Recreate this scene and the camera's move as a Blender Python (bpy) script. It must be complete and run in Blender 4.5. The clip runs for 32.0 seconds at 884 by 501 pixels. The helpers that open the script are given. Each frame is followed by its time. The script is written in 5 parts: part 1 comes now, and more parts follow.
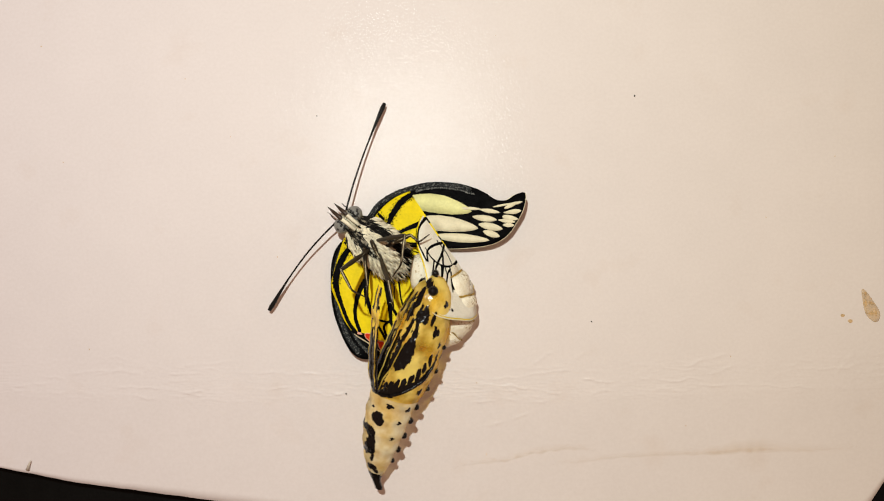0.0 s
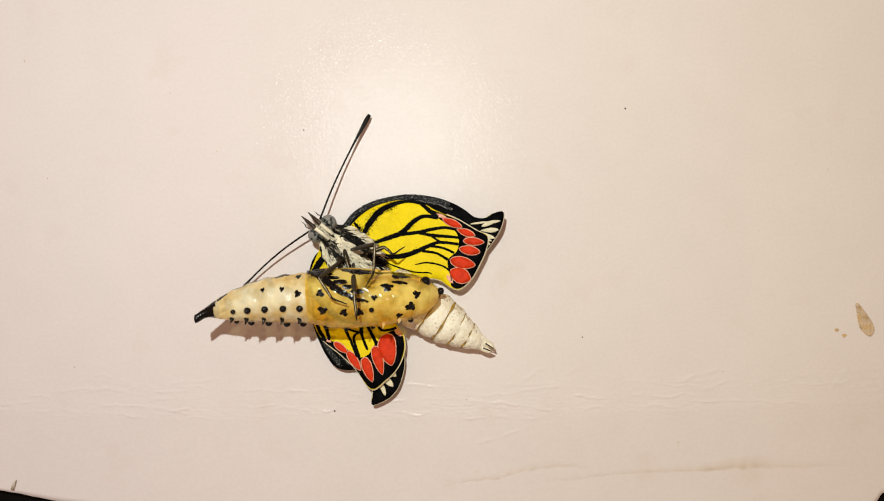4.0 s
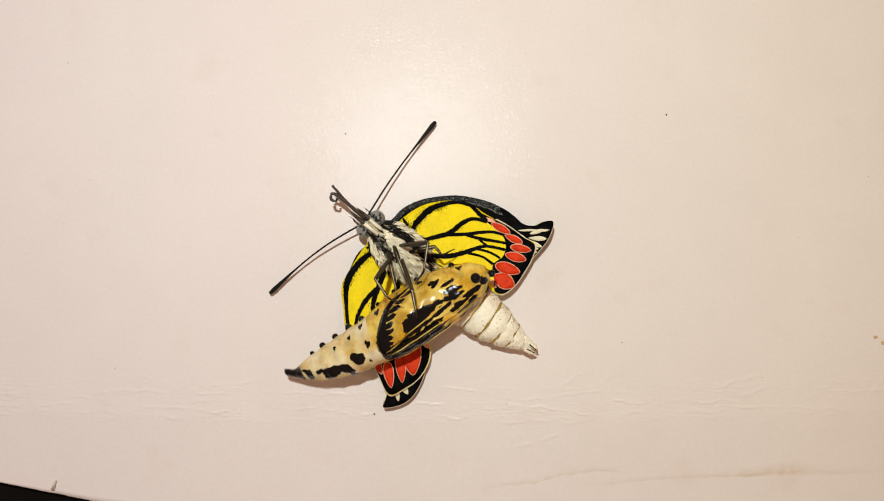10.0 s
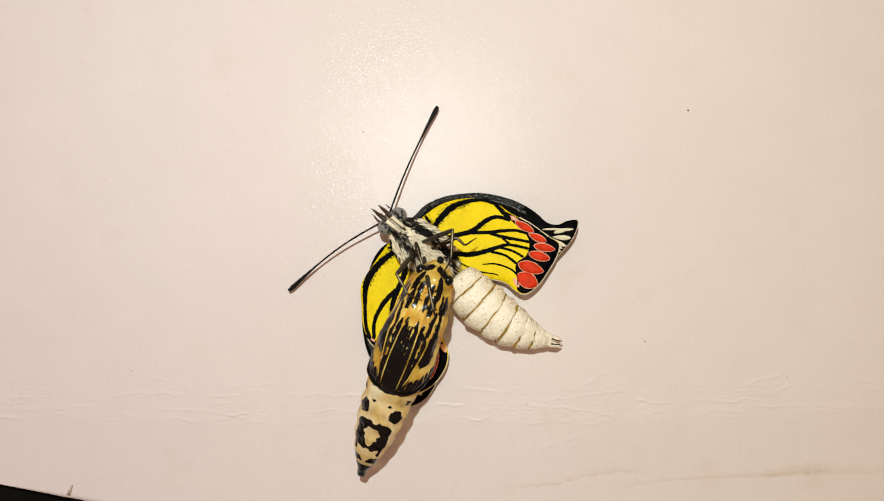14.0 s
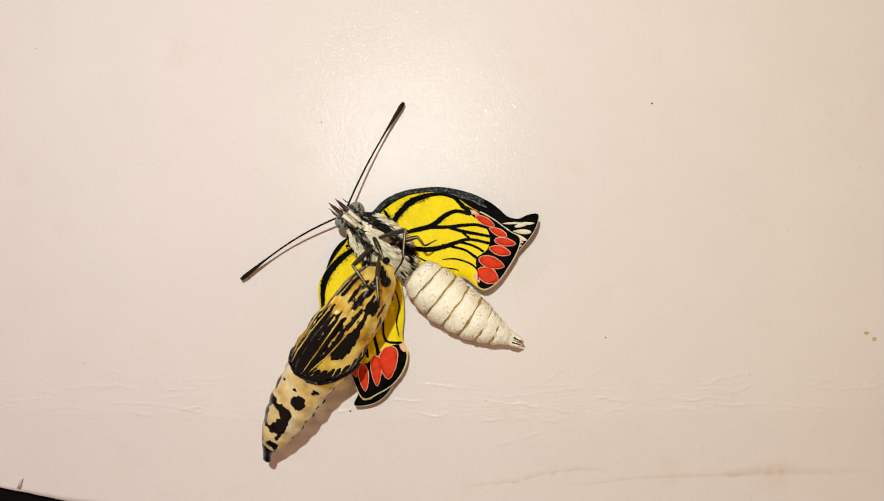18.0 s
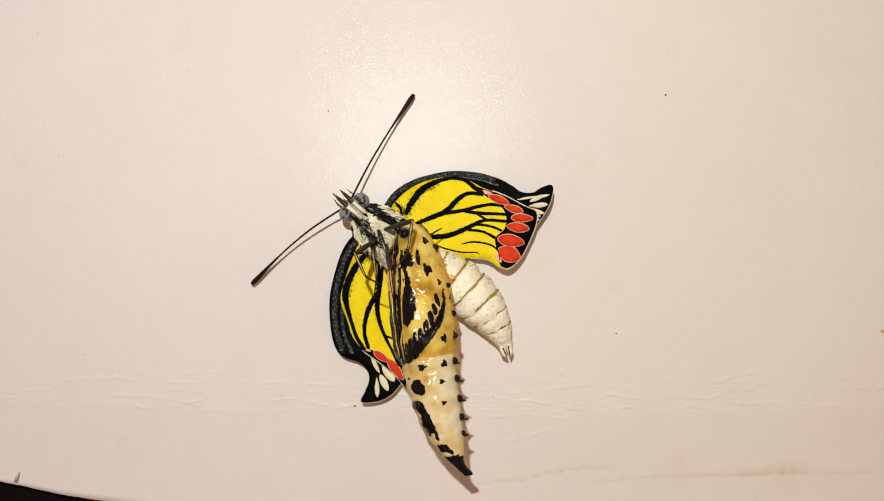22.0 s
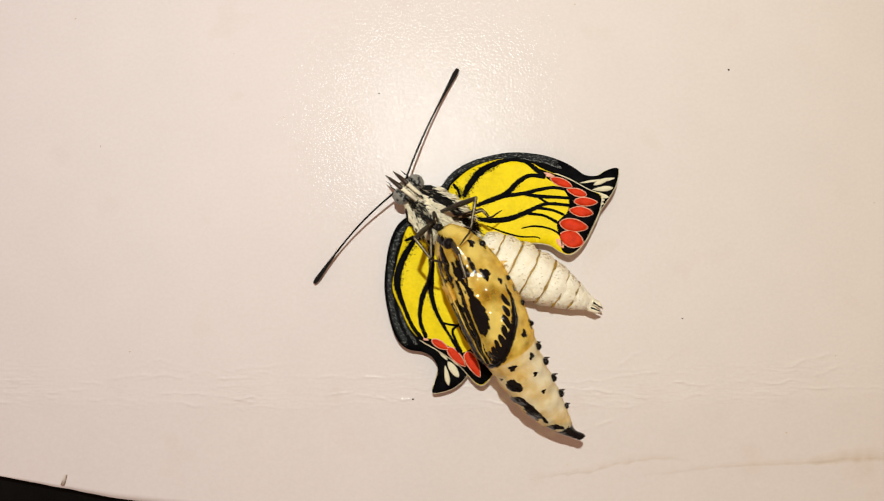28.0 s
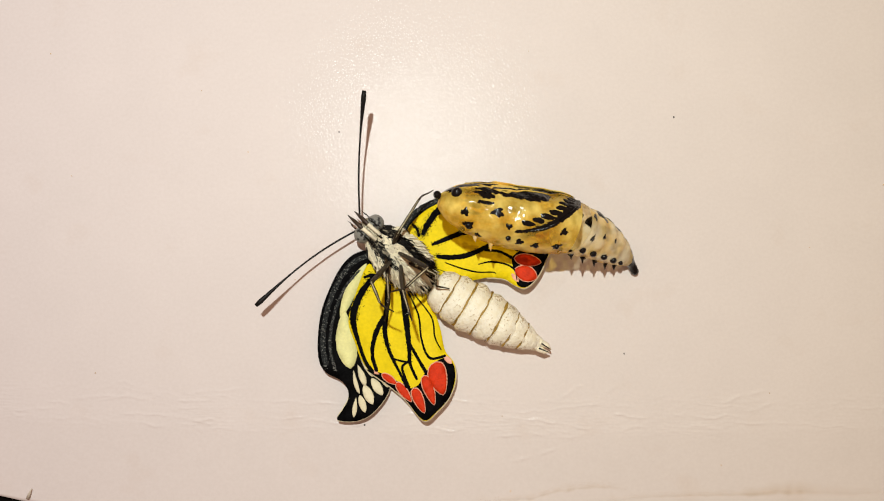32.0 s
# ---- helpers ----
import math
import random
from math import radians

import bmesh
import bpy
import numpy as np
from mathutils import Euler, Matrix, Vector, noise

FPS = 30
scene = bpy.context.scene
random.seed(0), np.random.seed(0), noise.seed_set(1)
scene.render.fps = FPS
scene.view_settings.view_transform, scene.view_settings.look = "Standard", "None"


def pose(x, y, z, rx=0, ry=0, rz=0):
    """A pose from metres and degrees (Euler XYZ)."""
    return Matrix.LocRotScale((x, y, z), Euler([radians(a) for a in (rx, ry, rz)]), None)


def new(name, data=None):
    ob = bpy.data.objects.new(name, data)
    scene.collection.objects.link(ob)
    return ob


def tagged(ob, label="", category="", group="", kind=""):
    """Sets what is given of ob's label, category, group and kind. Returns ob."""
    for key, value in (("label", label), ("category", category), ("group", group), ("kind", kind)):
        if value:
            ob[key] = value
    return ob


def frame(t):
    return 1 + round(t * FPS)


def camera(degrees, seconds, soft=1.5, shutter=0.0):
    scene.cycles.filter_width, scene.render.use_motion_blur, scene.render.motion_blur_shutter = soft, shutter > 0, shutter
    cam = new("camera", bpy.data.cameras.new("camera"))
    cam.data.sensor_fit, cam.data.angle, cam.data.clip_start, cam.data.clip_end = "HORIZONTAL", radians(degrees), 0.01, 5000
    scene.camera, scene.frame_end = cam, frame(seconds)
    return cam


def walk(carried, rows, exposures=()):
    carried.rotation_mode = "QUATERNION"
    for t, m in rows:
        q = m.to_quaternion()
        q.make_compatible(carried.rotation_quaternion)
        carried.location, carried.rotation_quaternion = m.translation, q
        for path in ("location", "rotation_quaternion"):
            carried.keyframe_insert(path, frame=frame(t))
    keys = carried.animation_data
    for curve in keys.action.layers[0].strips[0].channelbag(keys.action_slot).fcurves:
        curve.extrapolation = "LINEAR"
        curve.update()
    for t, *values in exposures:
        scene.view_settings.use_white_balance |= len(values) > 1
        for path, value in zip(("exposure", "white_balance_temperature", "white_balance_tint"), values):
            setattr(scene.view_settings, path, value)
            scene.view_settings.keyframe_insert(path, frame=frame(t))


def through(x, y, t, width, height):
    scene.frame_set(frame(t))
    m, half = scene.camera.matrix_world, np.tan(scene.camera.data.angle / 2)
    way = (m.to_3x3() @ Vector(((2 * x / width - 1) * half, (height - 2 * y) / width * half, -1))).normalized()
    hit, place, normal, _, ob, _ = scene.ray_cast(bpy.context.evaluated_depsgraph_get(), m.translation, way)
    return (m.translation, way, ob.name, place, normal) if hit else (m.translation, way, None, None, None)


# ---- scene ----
from mathutils import geometry

MM = 0.001

# ---------------------------------------------------------------- camera
cam = camera(60, 32.0, soft=1.1, shutter=0.25)
walk(cam, [
    (0.0, pose(0.00127, -0.00076, 0.09376, 0, 0, -0.46)),
    (0.5, pose(0.00184, -0.00009, 0.09386, 0, 0, -0.61)),
    (1.0, pose(0.00215, 0.00050, 0.09423, 0, 0, -0.70)),
    (1.5, pose(0.00138, 0.00012, 0.09443, 0, 0, -0.60)),
    (2.0, pose(0.00330, 0.00149, 0.09394, 0, 0, -0.68)),
    (2.5, pose(0.00351, 0.00149, 0.09322, 0, 0, -0.89)),
    (3.0, pose(0.00395, 0.00114, 0.09267, 0, 0, -0.86)),
    (3.5, pose(0.00296, 0.00099, 0.09266, 0, 0, -0.69)),
    (5.5, pose(0.00233, 0.00248, 0.09319, 0, 0, -0.68)),
    (6.0, pose(0.00218, 0.00304, 0.09376, 0, 0, -0.73)),
    (6.5, pose(0.00193, 0.00281, 0.09389, 0, 0, -0.74)),
    (7.0, pose(0.00090, 0.00428, 0.09344, 0, 0, -0.76)),
    (7.5, pose(0.00069, 0.00435, 0.09300, 0, 0, -0.78)),
    (8.0, pose(-0.00028, 0.00363, 0.09276, 0, 0, -0.70)),
    (8.5, pose(-0.00077, 0.00307, 0.09271, 0, 0, -0.58)),
    (9.0, pose(-0.00069, 0.00322, 0.09291, 0, 0, -0.51)),
    (9.5, pose(-0.00185, 0.00253, 0.09298, 0, 0, -0.39)),
    (10.0, pose(-0.00231, 0.00163, 0.09294, 0, 0, -0.24)),
    (10.5, pose(-0.00268, 0.00129, 0.09351, 0, 0, -0.18)),
    (11.0, pose(-0.00181, 0.00200, 0.09446, 0, 0, -0.26)),
    (11.5, pose(-0.00189, 0.00220, 0.09471, 0, 0, -0.31)),
    (12.0, pose(-0.00147, 0.00217, 0.09431, 0, 0, -0.33)),
    (12.5, pose(-0.00077, 0.00259, 0.09398, 0, 0, -0.43)),
    (13.0, pose(-0.00015, 0.00206, 0.09354, 0, 0, -0.53)),
    (13.1, pose(-0.00086, 0.00171, 0.09332, 0, 0, -0.54)),
    (13.2, pose(-0.00169, 0.00197, 0.09311, 0, 0, -0.54)),
    (13.3, pose(-0.00443, 0.00190, 0.09289, 0, 0, -0.55)),
    (13.4, pose(-0.00525, 0.00208, 0.09268, 0, 0, -0.56)),
    (13.5, pose(-0.00560, 0.00232, 0.09247, 0, 0, -0.56)),
    (14.0, pose(-0.00466, 0.00153, 0.09172, 0, 0, -0.61)),
    (14.5, pose(-0.00321, 0.00083, 0.09143, 0, 0, -0.57)),
    (16.5, pose(-0.00164, 0.00021, 0.09085, 0, 0, -0.35)),
    (17.0, pose(-0.00053, 0.00073, 0.09039, 0, 0, -0.18)),
    (17.5, pose(-0.00008, 0.00073, 0.09027, 0, 0, -0.13)),
    (18.0, pose(0.00023, 0.00071, 0.09028, 0, 0, -0.10)),
    (18.5, pose(-0.00022, 0.00049, 0.09016, 0, 0, -0.02)),
    (19.0, pose(0.00014, 0.00010, 0.08999, 0, 0, 0.02)),
    (19.5, pose(0.00087, 0.00001, 0.08993, 0, 0, 0.02)),
    (20.0, pose(0.00120, 0.00001, 0.08988, 0, 0, 0.06)),
    (20.5, pose(0.00048, -0.00049, 0.08965, 0, 0, 0.14)),
    (21.0, pose(0.00058, 0.00004, 0.08937, 0, 0, 0.22)),
    (21.5, pose(0.00018, 0.00046, 0.08908, 0, 0, 0.31)),
    (22.0, pose(-0.00068, -0.00017, 0.08841, 0, 0, 0.44)),
    (22.5, pose(-0.00167, -0.00129, 0.08726, 0, 0, 0.58)),
    (23.0, pose(-0.00162, -0.00154, 0.08617, 0, 0, 0.58)),
    (23.5, pose(-0.00151, -0.00275, 0.08573, 0, 0, 0.49)),
    (24.0, pose(-0.00003, -0.00412, 0.08594, 0, 0, 0.44)),
    (24.5, pose(-0.00161, -0.00288, 0.08620, 0, 0, 0.33)),
    (26.5, pose(-0.00117, -0.00337, 0.08613, 0, 0, 0.15)),
    (27.0, pose(-0.00262, -0.00349, 0.08605, 0, 0, -0.17)),
    (27.2, pose(-0.00223, -0.00338, 0.08596, 0, 0, -0.36)),
    (27.4, pose(0.00116, -0.00134, 0.08588, 0, 0, -0.56)),
    (27.5, pose(-0.00020, -0.00139, 0.08584, 0, 0, -0.66)),
    (27.6, pose(-0.00243, -0.00140, 0.08571, 0, 0, -0.67)),
    (27.8, pose(-0.00564, -0.00179, 0.08545, 0, 0, -0.71)),
    (28.0, pose(-0.00715, -0.00170, 0.08520, 0, 0, -0.74)),
    (28.1, pose(-0.00878, -0.00153, 0.08518, 0, 0, -0.65)),
    (28.2, pose(-0.00999, -0.00094, 0.08515, 0, 0, -0.56)),
    (28.4, pose(-0.01317, -0.00001, 0.08511, 0, 0, -0.39)),
    (28.5, pose(-0.01319, 0.00023, 0.08509, 0, 0, -0.30)),
    (28.6, pose(-0.01388, -0.00052, 0.08542, 0, 0, -0.19)),
    (28.7, pose(-0.01121, 0.00160, 0.08576, 0, 0, -0.08)),
    (28.8, pose(-0.01151, 0.00457, 0.08610, 0, 0, 0.03)),
    (28.9, pose(-0.00852, 0.00465, 0.08644, 0, 0, 0.14)),
    (29.0, pose(-0.00537, 0.00346, 0.08679, 0, 0, 0.25)),
    (29.2, pose(-0.00410, 0.00162, 0.08774, 0, 0, 0.39)),
    (29.5, pose(-0.00370, 0.00097, 0.08902, 0, 0, 0.45)),
    (30.0, pose(-0.00288, 0.00136, 0.08981, 0, 0, 0.38)),
    (30.5, pose(-0.00329, 0.00141, 0.08988, 0, 0, 0.46)),
    (31.0, pose(-0.00331, 0.00135, 0.08977, 0, 0, 0.61)),
    (31.5, pose(-0.00258, 0.00190, 0.08943, 0, 0, 0.69)),
    (32.0, pose(-0.00181, 0.00219, 0.08913, 0, 0, 0.62)),
], exposures=[(0, 0), (28.4, 0), (28.9, -0.1), (29.1, -0.1), (29.5, 0), (32, 0)])

# ---------------------------------------------------------------- light
world = bpy.data.worlds.new("dim_room")
scene.world = world
world.use_nodes = True
world.node_tree.nodes["Background"].inputs[0].default_value = (1.0, 0.59, 0.40, 1)
world.node_tree.nodes["Background"].inputs[1].default_value = 0.33
lamp = bpy.data.lights.new("torch_light", "POINT")
lamp.energy = 0.565
lamp.color = (0.92, 0.985, 0.94)
lamp.shadow_soft_size = 0.0013
torch = new("torch_light", lamp)
torch.location = (-0.0095, 0.0315, 0.128)


# ---------------------------------------------------------------- materials
def material(name, colour, rough=0.5, vary=0.12, size=2.0, bump=0.0, bump_size=0.4, spec=0.5, sheen=0.0,
             second=None, metal=0.0, sub=0.0, coat=0.0):
    """A procedural surface: colour varied at two scales (size in mm), fine relief, gloss."""
    m = bpy.data.materials.new(name)
    m.use_nodes = True
    n, l = m.node_tree.nodes, m.node_tree.links
    b = n["Principled BSDF"]
    co = n.new("ShaderNodeTexCoord")
    big = n.new("ShaderNodeTexNoise")
    big.inputs["Scale"].default_value = 1000 / size
    big.inputs["Detail"].default_value = 4
    fine = n.new("ShaderNodeTexNoise")
    fine.inputs["Scale"].default_value = 6000 / size
    l.new(co.outputs["Object"], big.inputs["Vector"])
    l.new(co.outputs["Object"], fine.inputs["Vector"])
    add = n.new("ShaderNodeMix")
    add.inputs[0].default_value = 0.35
    l.new(big.outputs["Fac"], add.inputs[2])
    l.new(fine.outputs["Fac"], add.inputs[3])
    ramp = n.new("ShaderNodeValToRGB")
    dark = [c * (1 - vary) for c in colour]
    light = list(second) if second else [min(1, c * (1 + vary)) for c in colour]
    ramp.color_ramp.elements[0].position, ramp.color_ramp.elements[1].position = 0.35, 0.65
    ramp.color_ramp.elements[0].color = (*dark, 1)
    ramp.color_ramp.elements[1].color = (*light, 1)
    l.new(add.outputs[0], ramp.inputs[0])
    l.new(ramp.outputs[0], b.inputs["Base Color"])
    b.inputs["Roughness"].default_value = rough
    b.inputs["Specular IOR Level"].default_value = spec
    b.inputs["Metallic"].default_value = metal
    b.inputs["Sheen Weight"].default_value = sheen
    b.inputs["Coat Weight"].default_value = coat
    if sub:
        b.inputs["Subsurface Weight"].default_value = sub
        b.inputs["Subsurface Radius"].default_value = (0.0012, 0.0008, 0.0005)
        b.inputs["Subsurface Scale"].default_value = 1.0
    if bump:
        tex = n.new("ShaderNodeTexNoise")
        tex.inputs["Scale"].default_value = 1000 / bump_size
        tex.inputs["Detail"].default_value = 3
        l.new(co.outputs["Object"], tex.inputs["Vector"])
        bp = n.new("ShaderNodeBump")
        bp.inputs["Strength"].default_value = bump
        bp.inputs["Distance"].default_value = 0.0002
        l.new(tex.outputs["Fac"], bp.inputs["Height"])
        l.new(bp.outputs[0], b.inputs["Normal"])
    return m


def card_material():
    m = material("card_paper", (0.785, 0.738, 0.676), rough=0.5, vary=0.02, size=30, bump=0.23, bump_size=0.26, spec=0.06, coat=0.20)
    n, l = m.node_tree.nodes, m.node_tree.links
    b = n["Principled BSDF"]
    # the fine relief is in the varnish alone
    old = b.inputs["Normal"].links[0]
    l.new(old.from_socket, b.inputs["Coat Normal"])
    l.remove(b.inputs["Normal"].links[0])
    b.inputs["Coat Roughness"].default_value = 0.16
    ramp = b.inputs["Base Color"].links[0].from_node
    co = n["Texture Coordinate"]
    sep = n.new("ShaderNodeSeparateXYZ")
    l.new(co.outputs["Object"], sep.inputs[0])
    # the light's cool to warm tint along the card, put into its colour
    cool_to_warm = n.new("ShaderNodeMapRange")
    cool_to_warm.inputs["From Min"].default_value, cool_to_warm.inputs["From Max"].default_value = -0.055, 0.06
    l.new(sep.outputs[0], cool_to_warm.inputs[0])
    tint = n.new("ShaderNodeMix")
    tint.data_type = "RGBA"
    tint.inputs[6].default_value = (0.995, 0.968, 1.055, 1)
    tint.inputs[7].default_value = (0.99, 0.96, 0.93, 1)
    l.new(cool_to_warm.outputs[0], tint.inputs[0])
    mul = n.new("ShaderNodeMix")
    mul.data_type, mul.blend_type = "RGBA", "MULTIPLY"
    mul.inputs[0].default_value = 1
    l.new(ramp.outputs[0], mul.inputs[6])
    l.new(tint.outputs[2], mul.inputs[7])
    # faint smudges and specks
    sp = n.new("ShaderNodeTexNoise")
    sp.inputs["Scale"].default_value, sp.inputs["Detail"].default_value = 140, 6
    l.new(co.outputs["Object"], sp.inputs["Vector"])
    sr = n.new("ShaderNodeValToRGB")
    sr.color_ramp.elements[0].position, sr.color_ramp.elements[1].position = 0.60, 0.78
    sr.color_ramp.elements[0].color, sr.color_ramp.elements[1].color = (1, 1, 1, 1), (0.965, 0.94, 0.915, 1)
    l.new(sp.outputs["Fac"], sr.inputs[0])
    mul2 = n.new("ShaderNodeMix")
    mul2.data_type, mul2.blend_type = "RGBA", "MULTIPLY"
    mul2.inputs[0].default_value = 1
    l.new(mul.outputs[2], mul2.inputs[6])
    l.new(sr.outputs[0], mul2.inputs[7])
    # paper grain
    gr = n.new("ShaderNodeTexNoise")
    gr.inputs["Scale"].default_value, gr.inputs["Detail"].default_value = 2600, 3
    l.new(co.outputs["Object"], gr.inputs["Vector"])
    gm = n.new("ShaderNodeValToRGB")
    gm.color_ramp.elements[0].position, gm.color_ramp.elements[1].position = 0.3, 0.7
    gm.color_ramp.elements[0].color, gm.color_ramp.elements[1].color = (0.978, 0.973, 0.968, 1), (1.015, 1.015, 1.015, 1)
    l.new(gr.outputs["Fac"], gm.inputs[0])
    mul3 = n.new("ShaderNodeMix")
    mul3.data_type, mul3.blend_type = "RGBA", "MULTIPLY"
    mul3.inputs[0].default_value = 1
    l.new(mul2.outputs[2], mul3.inputs[6])
    l.new(gm.outputs[0], mul3.inputs[7])
    l.new(mul3.outputs[2], b.inputs["Base Color"])
    return m


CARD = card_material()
def sheer(m, cover, by_mark=False):
    """Lets the card show through a mark. by_mark: less towards the mark's edges, as stored on it."""
    n, l = m.node_tree.nodes, m.node_tree.links
    b = n["Principled BSDF"]
    out = b.outputs[0].links[0].to_socket
    clear = n.new("ShaderNodeBsdfTransparent")
    mix = n.new("ShaderNodeMixShader")
    l.new(clear.outputs[0], mix.inputs[1])
    l.new(b.outputs[0], mix.inputs[2])
    l.new(mix.outputs[0], out)
    mix.inputs[0].default_value = cover
    if by_mark:
        at = n.new("ShaderNodeAttribute")
        at.attribute_name = "cover"
        l.new(at.outputs["Fac"], mix.inputs[0])
    return m


STAIN = material("old_glue_stain", (0.62, 0.43, 0.22), 0.4, 0.3, 1.5, 0.3)
GLUE = sheer(material("thin_dried_glue", (0.74, 0.50, 0.20), 0.25, 0.25, 1.2), 0.42)
LINE = sheer(material("faint_water_line", (0.70, 0.54, 0.33), 0.5, 0.10, 3), 0.5, True)
FIBRE = material("grey_fibre", (0.62, 0.55, 0.46), 0.5, 0.06, 3)
SPECK = material("dark_speck", (0.05, 0.04, 0.03), 0.6)
TABLE = material("dark_table", (0.003, 0.0028, 0.0025), 0.6, 0.4, 8, 0.3, spec=0.1)
BLACK = material("wing_black", (0.0025, 0.0025, 0.003), 0.6, 0.5, 1.2, 0.4, 0.25, spec=0.02, second=(0.006, 0.006, 0.0065))
COSTA = material("costal_grey_scales", (0.003, 0.003, 0.004), 0.6, 0.4, 0.30, 0.5, 0.2, spec=0.10, second=(0.034, 0.038, 0.038))
YELLOW = material("wing_yellow", (0.86, 0.66, 0.006), 0.6, 0.10, 1.8, 0.8, 2.2, spec=0.12)
PALE = material("wing_pale_yellow", (0.82, 0.80, 0.36), 0.55, 0.10, 1.5, 0.4, 0.22, spec=0.2)
CREAM = material("wing_cream", (0.80, 0.73, 0.50), 0.55, 0.08, 1.0, 0.4, 0.22, spec=0.2)
WHITE = material("wing_white", (0.84, 0.80, 0.66), 0.55, 0.06, 1.5, 0.5, 0.25)
RED = material("wing_red", (0.66, 0.04, 0.008), 0.55, 0.18, 0.8, 0.4, 0.22, spec=0.1)
RIM = material("red_spot_rim", (0.85, 0.42, 0.28), 0.55, 0.1, 1)
ABDOMEN = material("abdomen_scales", (0.92, 0.83, 0.60), 0.6, 0.06, 1.1, 0.7, 0.45, second=(0.98, 0.94, 0.79), spec=0.3)


def speckle(m, colour, size, amount):
    """Scatters small darker scales, in drifts, over a surface."""
    n, l = m.node_tree.nodes, m.node_tree.links
    b = n["Principled BSDF"]
    src = b.inputs["Base Color"].links[0].from_socket
    co = n["Texture Coordinate"]
    fine = n.new("ShaderNodeTexNoise")
    fine.inputs["Scale"].default_value = 1000 / size
    drift = n.new("ShaderNodeTexNoise")
    drift.inputs["Scale"].default_value = 420
    l.new(co.outputs["Object"], fine.inputs["Vector"])
    l.new(co.outputs["Object"], drift.inputs["Vector"])
    a = n.new("ShaderNodeMath")
    a.operation = "MULTIPLY"
    l.new(fine.outputs["Fac"], a.inputs[0])
    l.new(drift.outputs["Fac"], a.inputs[1])
    r = n.new("ShaderNodeMapRange")
    r.inputs["From Min"].default_value, r.inputs["From Max"].default_value = 0.33 - amount, 0.40 - amount
    l.new(a.outputs[0], r.inputs[0])
    mix = n.new("ShaderNodeMix")
    mix.data_type = "RGBA"
    mix.inputs[7].default_value = (*colour, 1)
    l.new(r.outputs[0], mix.inputs[0])
    l.new(src, mix.inputs[6])
    l.new(mix.outputs[2], b.inputs["Base Color"])
    return m


speckle(ABDOMEN, (0.55, 0.44, 0.26), 0.24, 0.0)
SEAM = material("segment_seam", (0.22, 0.12, 0.015), 0.6, 0.5, 0.8, second=(0.55, 0.34, 0.05))
HAIR_W = material("cream_hair", (0.84, 0.76, 0.56), 0.55, 0.2, 1)
HAIR_B = material("black_hair", (0.007, 0.006, 0.005), 0.5, 0.3, 1, spec=0.15)
BODY = material("body_skin", (0.26, 0.22, 0.15), 0.6, 0.5, 0.7, 0.6)
EYE = material("compound_eye", (0.22, 0.215, 0.19), 0.35, 0.2, 0.5, 0.5, 0.12)
PUPIL = material("eye_spot", (0.02, 0.02, 0.02), 0.35)
LEG = material("leg_brown", (0.016, 0.011, 0.007), 0.45, 0.3, 0.6, spec=0.12, second=(0.05, 0.032, 0.015))
LEGSTREAK = material("pale_leg_streak", (0.36, 0.29, 0.17), 0.5, 0.3, 0.5, spec=0.12, second=(0.66, 0.58, 0.38))
GREYDUST = material("grey_wing_scale", (0.10, 0.10, 0.09), 0.6, 0.5, 0.4, second=(0.25, 0.25, 0.22))
HORN = material("antenna_black", (0.006, 0.005, 0.0045), 0.5, 0.4, 0.5, spec=0.2)
TONGUE = material("proboscis_brown", (0.035, 0.02, 0.011), 0.4, 0.4, 0.5)


